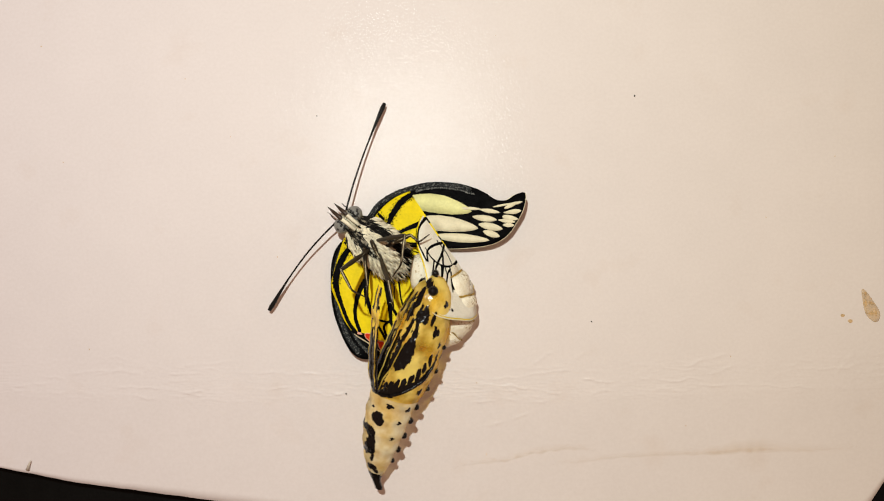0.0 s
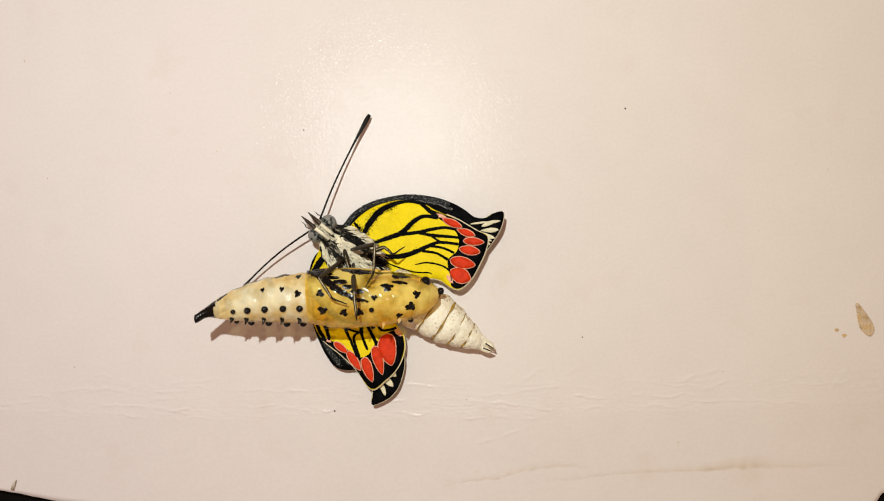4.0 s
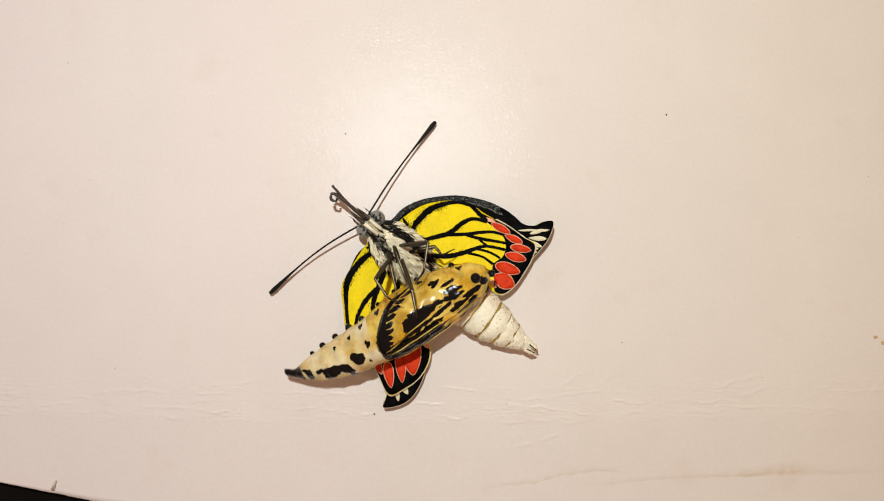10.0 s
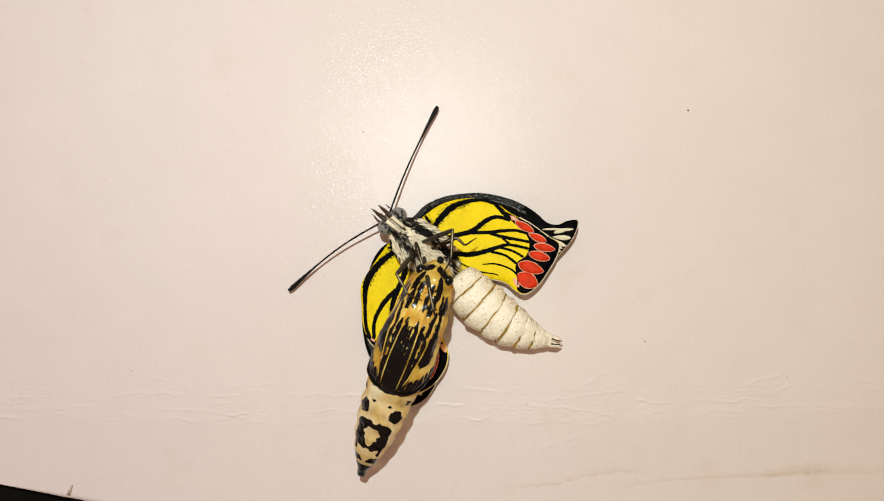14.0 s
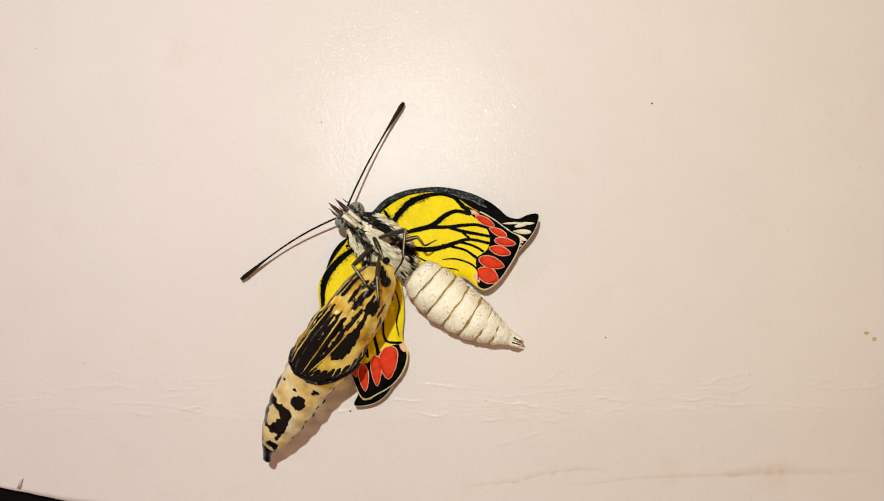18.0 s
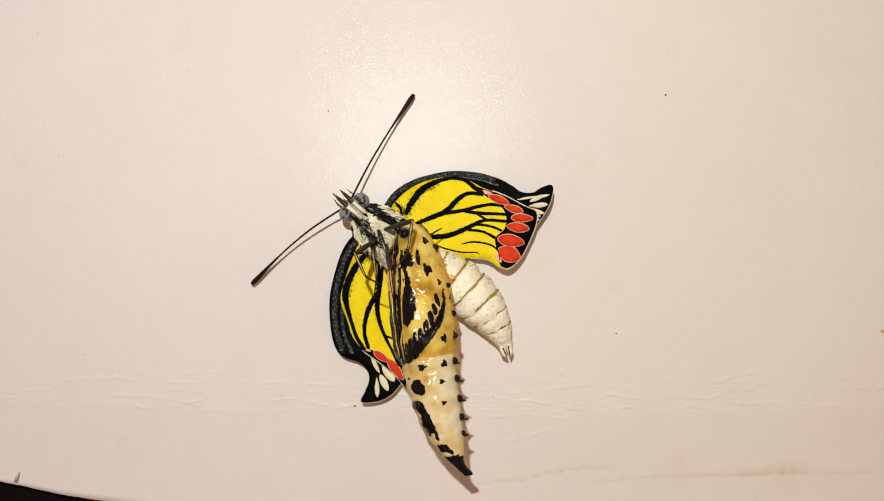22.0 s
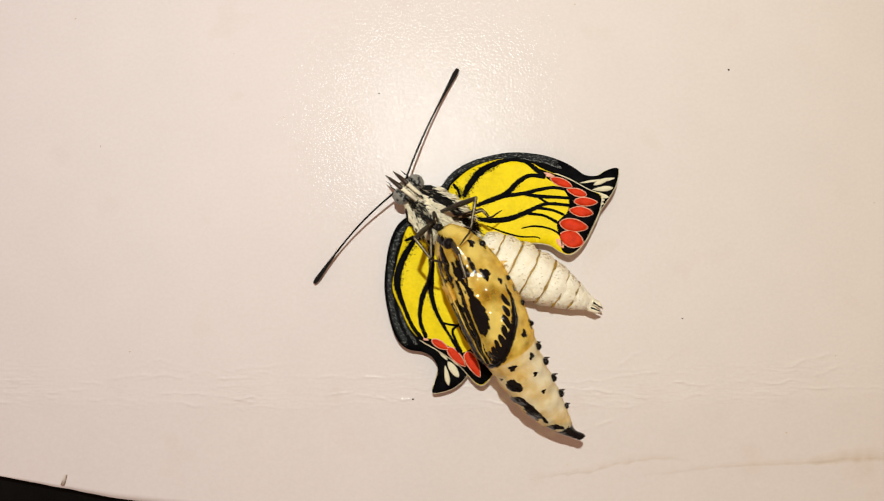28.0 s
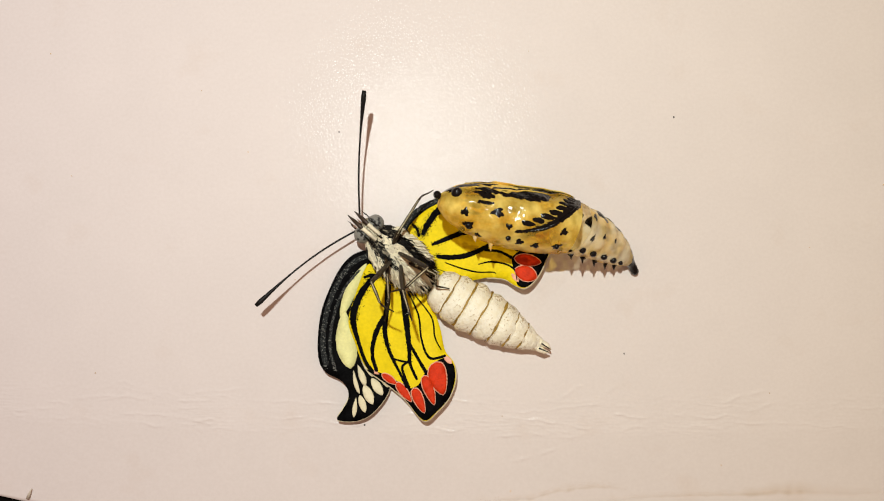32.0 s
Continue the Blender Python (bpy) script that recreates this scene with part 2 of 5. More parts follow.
def shell_material(name, wall, second, tint, through, spread_, blot_gain, grain):
    """Thin horny shell: clear and milky patches, wet gloss, black markings by the 'sheath' field (mm along, mm round, density)."""
    m = bpy.data.materials.new(name)
    m.use_nodes = True
    n, l = m.node_tree.nodes, m.node_tree.links
    n.remove(n["Principled BSDF"])

    def node(kind, **values):
        q = n.new("ShaderNode" + kind)
        for k, v in values.items():
            q.inputs[k.replace("_", " ")].default_value = v
        return q
    co = n.new("ShaderNodeTexCoord")
    patch = node("TexNoise", Scale=420.0, Detail=4.0)
    l.new(co.outputs["Object"], patch.inputs["Vector"])
    ramp = n.new("ShaderNodeValToRGB")
    ramp.color_ramp.elements[0].position, ramp.color_ramp.elements[1].position = 0.36, 0.62
    ramp.color_ramp.elements[0].color, ramp.color_ramp.elements[1].color = (*wall, 1), (*second, 1)
    dull = ramp.color_ramp.elements.new(0.29)
    dull.color = (wall[0] * 0.84, wall[1] * 0.74, wall[2] * 0.65, 1)
    l.new(patch.outputs["Fac"], ramp.inputs[0])
    rel = node("TexNoise", Scale=700.0, Detail=3.0)
    l.new(co.outputs["Object"], rel.inputs["Vector"])
    bump = node("Bump", Strength=1.0, Distance=0.00035)
    l.new(rel.outputs["Fac"], bump.inputs["Height"])
    dif, trl, trp = n.new("ShaderNodeBsdfDiffuse"), n.new("ShaderNodeBsdfTranslucent"), n.new("ShaderNodeBsdfTransparent")
    trp.inputs[0].default_value = (*tint, 1)
    for q in (dif, trl):
        l.new(ramp.outputs[0], q.inputs[0])
    body = node("MixShader", Fac=0.15)
    l.new(dif.outputs[0], body.inputs[1])
    l.new(trl.outputs[0], body.inputs[2])
    amount = n.new("ShaderNodeMapRange")
    for k, v in (("From Min", 0.35), ("From Max", 0.65), ("To Min", through + spread_), ("To Max", through - spread_)):
        amount.inputs[k].default_value = v
    l.new(patch.outputs["Fac"], amount.inputs[0])
    wallmix = n.new("ShaderNodeMixShader")
    l.new(amount.outputs[0], wallmix.inputs[0])
    l.new(body.outputs[0], wallmix.inputs[1])
    l.new(trp.outputs[0], wallmix.inputs[2])
    lw = node("LayerWeight", Blend=0.25)
    l.new(bump.outputs[0], lw.inputs["Normal"])
    gl = n.new("ShaderNodeMath")
    gl.operation = "MULTIPLY_ADD"
    gl.inputs[1].default_value, gl.inputs[2].default_value = 0.09, 0.045
    l.new(lw.outputs["Facing"], gl.inputs[0])
    gloss = node("BsdfGlossy", Roughness=0.11)
    l.new(bump.outputs[0], gloss.inputs["Normal"])
    wet = n.new("ShaderNodeMixShader")
    l.new(gl.outputs[0], wet.inputs[0])
    l.new(wallmix.outputs[0], wet.inputs[1])
    l.new(gloss.outputs[0], wet.inputs[2])
    # markings, drawn out along the case
    at = n.new("ShaderNodeAttribute")
    at.attribute_name = "sheath"
    sep = n.new("ShaderNodeSeparateXYZ")
    l.new(at.outputs["Vector"], sep.inputs[0])
    stretch = n.new("ShaderNodeVectorMath")
    stretch.operation = "MULTIPLY"
    stretch.inputs[1].default_value = grain
    l.new(at.outputs["Vector"], stretch.inputs[0])
    nz = node("TexNoise", Scale=1.0, Detail=4.0, Roughness=0.6)
    l.new(stretch.outputs[0], nz.inputs["Vector"])
    ma = n.new("ShaderNodeMath")
    ma.operation = "MULTIPLY_ADD"
    ma.inputs[1].default_value = blot_gain
    l.new(nz.outputs["Fac"], ma.inputs[0])
    l.new(sep.outputs[2], ma.inputs[2])
    cut = n.new("ShaderNodeMapRange")
    cut.inputs["From Min"].default_value, cut.inputs["From Max"].default_value = 0.5 + 0.5 * blot_gain - 0.025, 0.5 + 0.5 * blot_gain + 0.025
    l.new(ma.outputs[0], cut.inputs[0])
    dark = node("BsdfPrincipled", Base_Color=(0.004, 0.003, 0.003, 1), Roughness=0.18, Specular_IOR_Level=0.28)
    l.new(bump.outputs[0], dark.inputs["Normal"])
    last = n.new("ShaderNodeMixShader")
    l.new(cut.outputs[0], last.inputs[0])
    l.new(wet.outputs[0], last.inputs[1])
    l.new(dark.outputs[0], last.inputs[2])
    l.new(last.outputs[0], n["Material Output"].inputs[0])
    return m


AMBER = shell_material("pupal_shell_amber", (1.0, 0.62, 0.06), (1.0, 0.76, 0.18), (1.0, 0.82, 0.28), 0.45, 0.27, 0.8, (1.5, 2.6, 0.0))
PALESHELL = shell_material("pupal_shell_pale", (1.0, 0.73, 0.26), (1.0, 0.91, 0.62), (1.0, 0.90, 0.62), 0.34, 0.16, 0.6, (1.9, 1.9, 0.0))
INK = material("pupal_black_mark", (0.004, 0.003, 0.003), 0.2, 0.4, 0.8, 0.6, 0.6, spec=0.28)


# ---------------------------------------------------------------- mesh helpers
def part(name, bm, mat, parent=None, label="", smooth=True):
    """Links a bmesh as one mesh object under a thing or a part."""
    bmesh.ops.recalc_face_normals(bm, faces=bm.faces)
    me = bpy.data.meshes.new(name)
    bm.to_mesh(me)
    bm.free()
    if smooth:
        for p in me.polygons:
            p.use_smooth = True
    me.materials.append(mat)
    ob = new(name, me)
    ob.parent = parent
    if label:
        ob["label"] = label
    return ob


def spline(points, steps=6, closed=True):
    """Catmull-Rom through 2D or 3D control points."""
    out, n = [], len(points)
    pts = [Vector(p) for p in points]
    for i in range(n if closed else n - 1):
        if closed:
            a, b, c, d = (pts[(i + k) % n] for k in (-1, 0, 1, 2))
        else:
            a, b, c, d = pts[max(i - 1, 0)], pts[i], pts[i + 1], pts[min(i + 2, n - 1)]
        for k in range(steps):
            t = k / steps
            out.append(0.5 * ((2 * b) + (c - a) * t + (2 * a - 5 * b + 4 * c - d) * t * t + (3 * b - a - 3 * c + d) * t ** 3))
    if not closed:
        out.append(pts[-1])
    return out


def slab(outline, warp, lift, thick, rings=5):
    """A thin sheet inside a 2D outline, following warp(x, y), lift above it."""
    pts = [Vector(p[:2]) for p in outline]
    n = len(pts)
    x0, x1 = min(p.x for p in pts), max(p.x for p in pts)
    y0, y1 = min(p.y for p in pts), max(p.y for p in pts)
    step = max(x1 - x0, y1 - y0) / (2 * rings)
    px = np.array([p.x for p in pts])
    py = np.array([p.y for p in pts])
    qx, qy = np.roll(px, -1), np.roll(py, -1)
    inner = []
    gx, row = x0 + step / 2, 0
    while gx < x1:
        gy = y0 + step * (0.5 if row % 2 else 0.2)
        while gy < y1:
            cross = ((py > gy) != (qy > gy)) & (gx < (qx - px) * (gy - py) / np.where(qy == py, 1e-12, qy - py) + px)
            if cross.sum() % 2 and np.min((px - gx) ** 2 + (py - gy) ** 2) > (0.35 * step) ** 2:
                inner.append(Vector((gx, gy)))
            gy += step
        gx += step * 0.87
        row += 1
    vs, _, fs, *_ = geometry.delaunay_2d_cdt(pts + inner, [(k, (k + 1) % n) for k in range(n)], [], 1, 1e-9)
    bm = bmesh.new()
    top = [bm.verts.new((v.x, v.y, warp(v.x, v.y) + lift)) for v in vs]
    low = [bm.verts.new((v.x, v.y, warp(v.x, v.y) + lift - thick)) for v in vs]
    count = {}
    for f in fs:
        bm.faces.new([top[k] for k in f])
        bm.faces.new([low[k] for k in reversed(f)])
        for a, b in zip(f, list(f[1:]) + [f[0]]):
            count[(min(a, b), max(a, b))] = count.get((min(a, b), max(a, b)), 0) + 1
    for (a, b), c in count.items():
        if c == 1:
            bm.faces.new((top[a], top[b], low[b], low[a]))
    loose = [v for v in bm.verts if not v.link_faces]
    bmesh.ops.delete(bm, geom=loose, context="VERTS")
    return bm


def leaf(ax, ay, bx, by, w, bend=0.0, fat=0.5, k=20, rough=0.03):
    """Outline of an elongated wing cell from a to b, w wide, fattest at fat, bowed by bend."""
    a, b = Vector((ax, ay)), Vector((bx, by))
    d = b - a
    nrm = Vector((-d.y, d.x)).normalized()
    up, down = [], []
    for i in range(k + 1):
        t = i / k
        s = (math.sin(math.pi * t ** (math.log(0.5) / math.log(fat)))) ** 0.62 if 0 < t < 1 else 0.0
        mid = a + d * t + nrm * bend * math.sin(math.pi * t)
        up.append(mid + nrm * w / 2 * s * random.uniform(1 - rough, 1 + rough))
        if 0 < i < k:
            down.append(mid - nrm * w / 2 * s * random.uniform(1 - rough, 1 + rough))
    return up + down[::-1]


def tube(points, radii, sides=7, bm=None):
    """A round tapering tube through 3D points."""
    bm = bm or bmesh.new()
    pts = [Vector(p) for p in points]
    rings = []
    for i, p in enumerate(pts):
        d = (pts[min(i + 1, len(pts) - 1)] - pts[max(i - 1, 0)]).normalized()
        u = d.orthogonal().normalized()
        v = d.cross(u)
        r = radii[i] if hasattr(radii, "__len__") else radii
        rings.append([bm.verts.new(p + (u * math.cos(6.2832 * k / sides) + v * math.sin(6.2832 * k / sides)) * r) for k in range(sides)])
    for a, b in zip(rings, rings[1:]):
        for k in range(sides):
            bm.faces.new((a[k], a[(k + 1) % sides], b[(k + 1) % sides], b[k]))
    bm.faces.new(rings[0])
    bm.faces.new(rings[-1])
    return bm


def ball(r, sx=1, sy=1, sz=1, at=(0, 0, 0), bm=None, seg=20):
    bm = bm or bmesh.new()
    m = Matrix.Translation(at) @ Matrix.Diagonal((r * sx, r * sy, r * sz, 1))
    bmesh.ops.create_uvsphere(bm, u_segments=seg, v_segments=seg // 2, radius=1, matrix=m)
    return bm


# ---------------------------------------------------------------- card, table
def edge_y(x):
    """The bowed lower edge of the card, in mm."""
    left = -26.4 - 0.205 * (x + 56) if x < -44 else -28.86 - 0.14 * (x + 44)
    right = -29.0 - 1.5 * (55.7 - x) if x < 55.7 else -29.0
    return max(-36.0, left, right) + 0.06 * noise.noise(Vector((x * 0.5, 0, 0)))


# single creases of the card, in mm: from, to, height, half width
CREASES = [((12.0, -15.1), (14.6, -13.2), 0.10, 0.14), ((14.2, -16.9), (18.8, -13.1), 0.04, 0.20), ((18.0, -16.7), (22.2, -17.1), 0.11, 0.13), ((5.6, -17.1), (17.2, -18.4), 0.10, 0.15),
           ((6.6, -22.4), (12.2, -20.4), 0.08, 0.16), ((4.5, -19.5), (10.5, -18.9), 0.08, 0.15), ((30.4, -15.5), (36.0, -13.6), 0.07, 0.18), ((33.2, -16.2), (37.2, -15.2), 0.06, 0.15),
           ((43.4, -15.4), (46.2, -14.1), 0.07, 0.15), ((49.0, -16.6), (46.6, -13.2), 0.06, 0.16), ((49.0, -16.6), (51.8, -13.6), 0.06, 0.16), ((48.8, -16.8), (53.0, -20.2), 0.06, 0.18),
           ((24.5, -16.6), (33.5, -16.9), 0.07, 0.14), ((36.0, -17.4), (47.0, -18.0), 0.06, 0.14), ((-31.5, -14.7), (-24.0, -14.0), 0.06, 0.22), ((-23.4, -15.5), (-12.4, -15.8), 0.07, 0.16),
           ((-13.2, -18.6), (-9.4, -17.7), 0.11, 0.15), ((-31.2, -18.1), (-27.6, -17.7), 0.11, 0.14), ((-20.5, -17.9), (-17.2, -17.5), 0.09, 0.13), ((-45.0, -15.5), (-37.0, -15.0), 0.07, 0.17),
           ((-39.0, -17.2), (-33.0, -17.4), 0.08, 0.14), ((-52.0, -17.0), (-46.5, -16.6), 0.07, 0.15), ((-3.0, -14.9), (3.5, -15.6), 0.08, 0.15), ((-6.5, -17.2), (-1.5, -16.8), 0.09, 0.14)]


def card_height(x, y):
    """Relief of the card in mm: the old fold with its wrinkles, the flap that dips below it and curls up again, and a slight waviness."""
    h = 0.10 * noise.noise(Vector((x * 0.03, y * 0.03, 0)))
    c = -15.7 - 0.9 * math.sin(x * 0.035 + 1.6)
    if -8.0 < y - c < 4.5:
        for (xa, ya), (xb, yb), amp, wid in CREASES:
            if xa - 1 < x < xb + 1 or xb - 1 < x < xa + 1:
                ux, uy = xb - xa, yb - ya
                q = ux * ux + uy * uy
                t = ((x - xa) * ux + (y - ya) * uy) / q
                if -0.05 < t < 1.05:
                    d = ((x - xa) * uy - (y - ya) * ux) / math.sqrt(q)
                    d += 0.34 * noise.noise(Vector((x * 0.5, xa, 3))) + 0.12 * noise.noise(Vector((x * 1.8, ya, 5)))
                    if abs(d) < 4 * wid:
                        end = max(0.0, min(1.0, 4 * (t + 0.05), 4 * (1.05 - t)))
                        h += amp * end * (0.55 + 0.9 * noise.noise(Vector((x * 0.7, xa * 3, 8)))) * math.exp(-(d / wid) ** 2)
    if -4.5 < y - c < 4.5:
        for k, (dy, amp, wid) in enumerate(((1.7, 0.03, 0.15), (0.9, 0.05, 0.17), (0.2, 0.06, 0.15), (-0.5, 0.05, 0.14), (-1.1, 0.06, 0.16), (-1.8, 0.07, 0.15), (-2.3, 0.06, 0.15))):
            yy = c + dy + 1.3 * noise.noise(Vector((x * 0.09, k * 7.1, 0))) + 0.16 * noise.noise(Vector((x * 1.7, k, 4))) + 0.6 * noise.noise(Vector((x * 0.45, k * 3.7, 2)))
            gate = 0.8 * max(0.0, -0.12 + 1.9 * noise.noise(Vector((x * 0.27, k * 11.3, 5))))
            h += amp * gate * math.exp(-((y - yy) / wid) ** 2)
        band = math.exp(-((y - c + 0.5) / 2.6) ** 4)
        if band > 0.02:     # short crossing crinkles
            for k, (fx, fy, tilt) in enumerate(((0.55, 1.9, 0.25), (0.8, 1.5, -0.35), (0.4, 2.6, 0.05))):
                n = noise.noise(Vector((x * fx + tilt * y, y * fy - tilt * x * 0.5, 31.0 + 9 * k)))
                g = max(0.0, noise.noise(Vector((x * 0.12, y * 0.3, 50.0 + k))) + 0.15)
                h += 0.04 * band * g * (1 - min(1.0, abs(n) * 2.6)) ** 2
    d = c - 2.3 - y
    if d > 0:
        h += 0.0032 * d * d - 0.06 * d * d / (d + 0.35)
    return h


def build_card():
    xs = [-75 + 150 * i / 640 for i in range(641)]
    ys = [48 - 60.5 * i / 50 for i in range(50)] + [-12.5 - 10.5 * i / 126 for i in range(126)] + [-23 - 0.5 * i for i in range(6)]
    verts, faces = [], []
    rows = len(ys) + 5
    for x in xs:
        e = edge_y(x)
        col = [max(y, e + 0.02 * (len(ys) - i)) for i, y in enumerate(ys)]
        col += [col[-1] + (e - col[-1]) * k / 5 for k in range(1, 6)]
        for y in col:
            verts.append((x * MM, y * MM, card_height(x, y) * MM))
    base = len(verts)
    for x, y in [(x, y) for x in xs for y in (edge_y(x), 48)]:
        verts.append((x * MM, y * MM, -0.0011))
    for i in range(len(xs) - 1):
        for j in range(rows - 1):
            a = i * rows + j
            faces.append((a, a + 1, a + rows + 1, a + rows))
        a = i * rows + rows - 1
        faces.append((a, base + 2 * i, base + 2 * i + 2, a + rows))
        faces.append((base + 2 * i, base + 2 * i + 1, base + 2 * i + 3, base + 2 * i + 2))
    me = bpy.data.meshes.new("card_sheet")
    me.from_pydata(verts, [], faces)
    for p in me.polygons:
        p.use_smooth = True
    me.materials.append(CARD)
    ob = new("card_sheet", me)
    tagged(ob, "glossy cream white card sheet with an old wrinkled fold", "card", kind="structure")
    # table under it
    bm = bmesh.new()
    bmesh.ops.create_grid(bm, x_segments=8, y_segments=8, size=0.25)
    t = part("table_top", bm, TABLE)
    t.location = (0, 0, -0.0035)
    tagged(t, "very dark plain table top under the card", "table", kind="structure")


def flat_patch(name, outline, mat, label, lift=0.03, thick=0.03):
    bm = slab([Vector(p) * MM for p in outline], lambda x, y: card_height(x / MM, y / MM) * MM, lift * MM, thick * MM, 4)
    ob = part(name, bm, mat)
    return tagged(ob, label, name.replace("_", " "))


def build_card_marks():
    # drop of dried glue at the end of the card, with two spatters
    along, across = Vector((0.40, -0.917)), Vector((0.917, 0.40))
    pts = []
    for k in range(26):
        a = 6.2832 * k / 26
        w = 0.72 * (1 - 0.38 * math.cos(a)) * (1 + 0.10 * math.sin(3 * a + 1))
        pts.append(tuple(Vector((53.6, -7.9)) + along * 2.2 * -math.cos(a) + across * w * math.sin(a)))
    flat_patch("glue_stain", pts, GLUE, "thin amber drop of dried glue on the card", 0.06, 0.06)
    for x, y in ((50.3, -9.1), (51.2, -9.8)):
        pts = [(x + 0.26 * math.cos(k) * random.uniform(0.7, 1.3), y + 0.2 * math.sin(k) * random.uniform(0.7, 1.3)) for k in [j * 0.785 for j in range(8)]]
        tagged(flat_patch("glue_spot", pts, STAIN, "tiny brown spatter of dried glue", 0.05, 0.05), group="glue spatters")
    for i, (x, y, r) in enumerate(((25.0, 18.0, 0.16), (-13.94, 15.86, 0.12), (-24.5, 13.4, 0.09), (-10.6, -18.2, 0.14), (-18.9, -1.4, 0.10),
                    (5.4, -17.0, 0.10), (-45.0, 10.4, 0.10), (-47.6, 24.6, 0.10), (49.5, 10.4, 0.10), (19.5, -9.6, 0.12), (36.5, -14.0, 0.08),
                    (-42.0, -12.5, 0.09), (-30.0, 20.5, 0.07), (8.0, 25.5, 0.07), (41.0, 3.0, 0.08), (31.0, -22.5, 0.10), (6.5, -25.8, 0.09))):
        r *= 0.68
        pts = [(x + r * math.cos(k) * random.uniform(0.7, 1.3), y + r * math.sin(k) * random.uniform(0.7, 1.3)) for k in [j * 0.785 for j in range(8)]]
        ob = flat_patch("speck", pts, SPECK if r > 0.08 else STAIN, "tiny dark speck of dust on the card", 0.05, 0.06)
        tagged(ob, group="specks on the card")
    # faint wavering water lines below the fold: points, half width and strength
    lines = [[(1.5, -27.3, .2, 0), (5.7, -26.8, .2, .35), (8.5, -26.56, .22, .5), (12.3, -25.55, .26, .45), (16.1, -25.1, .24, .5), (18.0, -25.0, .2, .35), (20.5, -25.5, .2, 0)],
             [(14.0, -27.0, .2, 0), (19.0, -26.6, .2, .3), (23.7, -26.1, .2, .35), (28.7, -25.9, .22, .4), (33.0, -25.8, .24, .45), (34.6, -25.75, .3, .9), (37.0, -25.4, .45, .8), (40.2, -25.2, .5, .8),
              (42.5, -25.3, .4, .35), (46.5, -25.5, .3, .3), (52.5, -25.2, .3, 0)]]
    for line in lines:
        q = np.array(line)
        verts, faces, cover = [], [], []
        for k in range(161):
            x = q[0, 0] + (q[-1, 0] - q[0, 0]) * k / 160
            y, w, f = (float(np.interp(x, q[:, 0], q[:, j])) for j in (1, 2, 3))
            y += 0.22 * noise.noise(Vector((x * 0.6, 3, 0))) + 0.07 * noise.noise(Vector((x * 2.2, 5, 0)))
            w *= 1 + 0.5 * noise.noise(Vector((x * 0.8, 9, 0)))
            for u, g in ((-1.6, 0), (-0.6, 1), (0.1, 0.55), (1.0, 0.3), (2.4, 0)):
                verts.append((x * MM, (y + u * w) * MM, (card_height(x, y + u * w) + 0.03) * MM))
                cover.append(0.36 * f * g * (0.8 + 0.5 * noise.noise(Vector((x * 1.3, 2, 1)))))
        for k in range(160):
            for j in range(4):
                a = 5 * k + j
                faces.append((a, a + 1, a + 6, a + 5))
        me = bpy.data.meshes.new("water_line")
        me.from_pydata(verts, [], faces)
        me.attributes.new("cover", "FLOAT", "POINT").data.foreach_set("value", np.array(cover, np.float32))
        me.materials.append(LINE)
        tagged(new("water_line", me), "faint ochre dried water line on the card", "stain", group="water lines")
    # a short hair that sticks out by the edge
    bm = tube([Vector(p) * MM for p in ((-49.7, -27.2, 0.0), (-49.4, -26.5, 0.2), (-49.1, -25.9, 0.4))], [0.00022, 0.00014, 0.00003])
    tagged(part("fibre", bm, FIBRE), "short grey fibre by the card's edge", "fibre")


# ---------------------------------------------------------------- butterfly
def plan_a(x, y):
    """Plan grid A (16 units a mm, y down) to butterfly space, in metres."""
    c, s = math.cos(radians(-0.74)), math.sin(radians(-0.74))
    u, v = (x - 784) * 0.06235, (444.5 - y) * 0.06235
    return Vector(((-7.15 + c * u - s * v - ORIGIN[0]) * MM, (-1.70 + s * u + c * v - ORIGIN[1]) * MM))


ORIGIN = (-6.4, 2.0)
AXIS = radians(-42)


def plan_b(x, y):
    """Plan grid B (15 units a mm, y down) to butterfly space, in metres."""
    c, s = math.cos(radians(0.92)), math.sin(radians(0.92))
    u, v = (x - 784) * 0.06593, (444.5 - y) * 0.06593
    return Vector(((-1.81 + c * u - s * v - 0.65 - ORIGIN[0]) * MM, (2.19 + s * u + c * v + 0.34 - ORIGIN[1]) * MM))


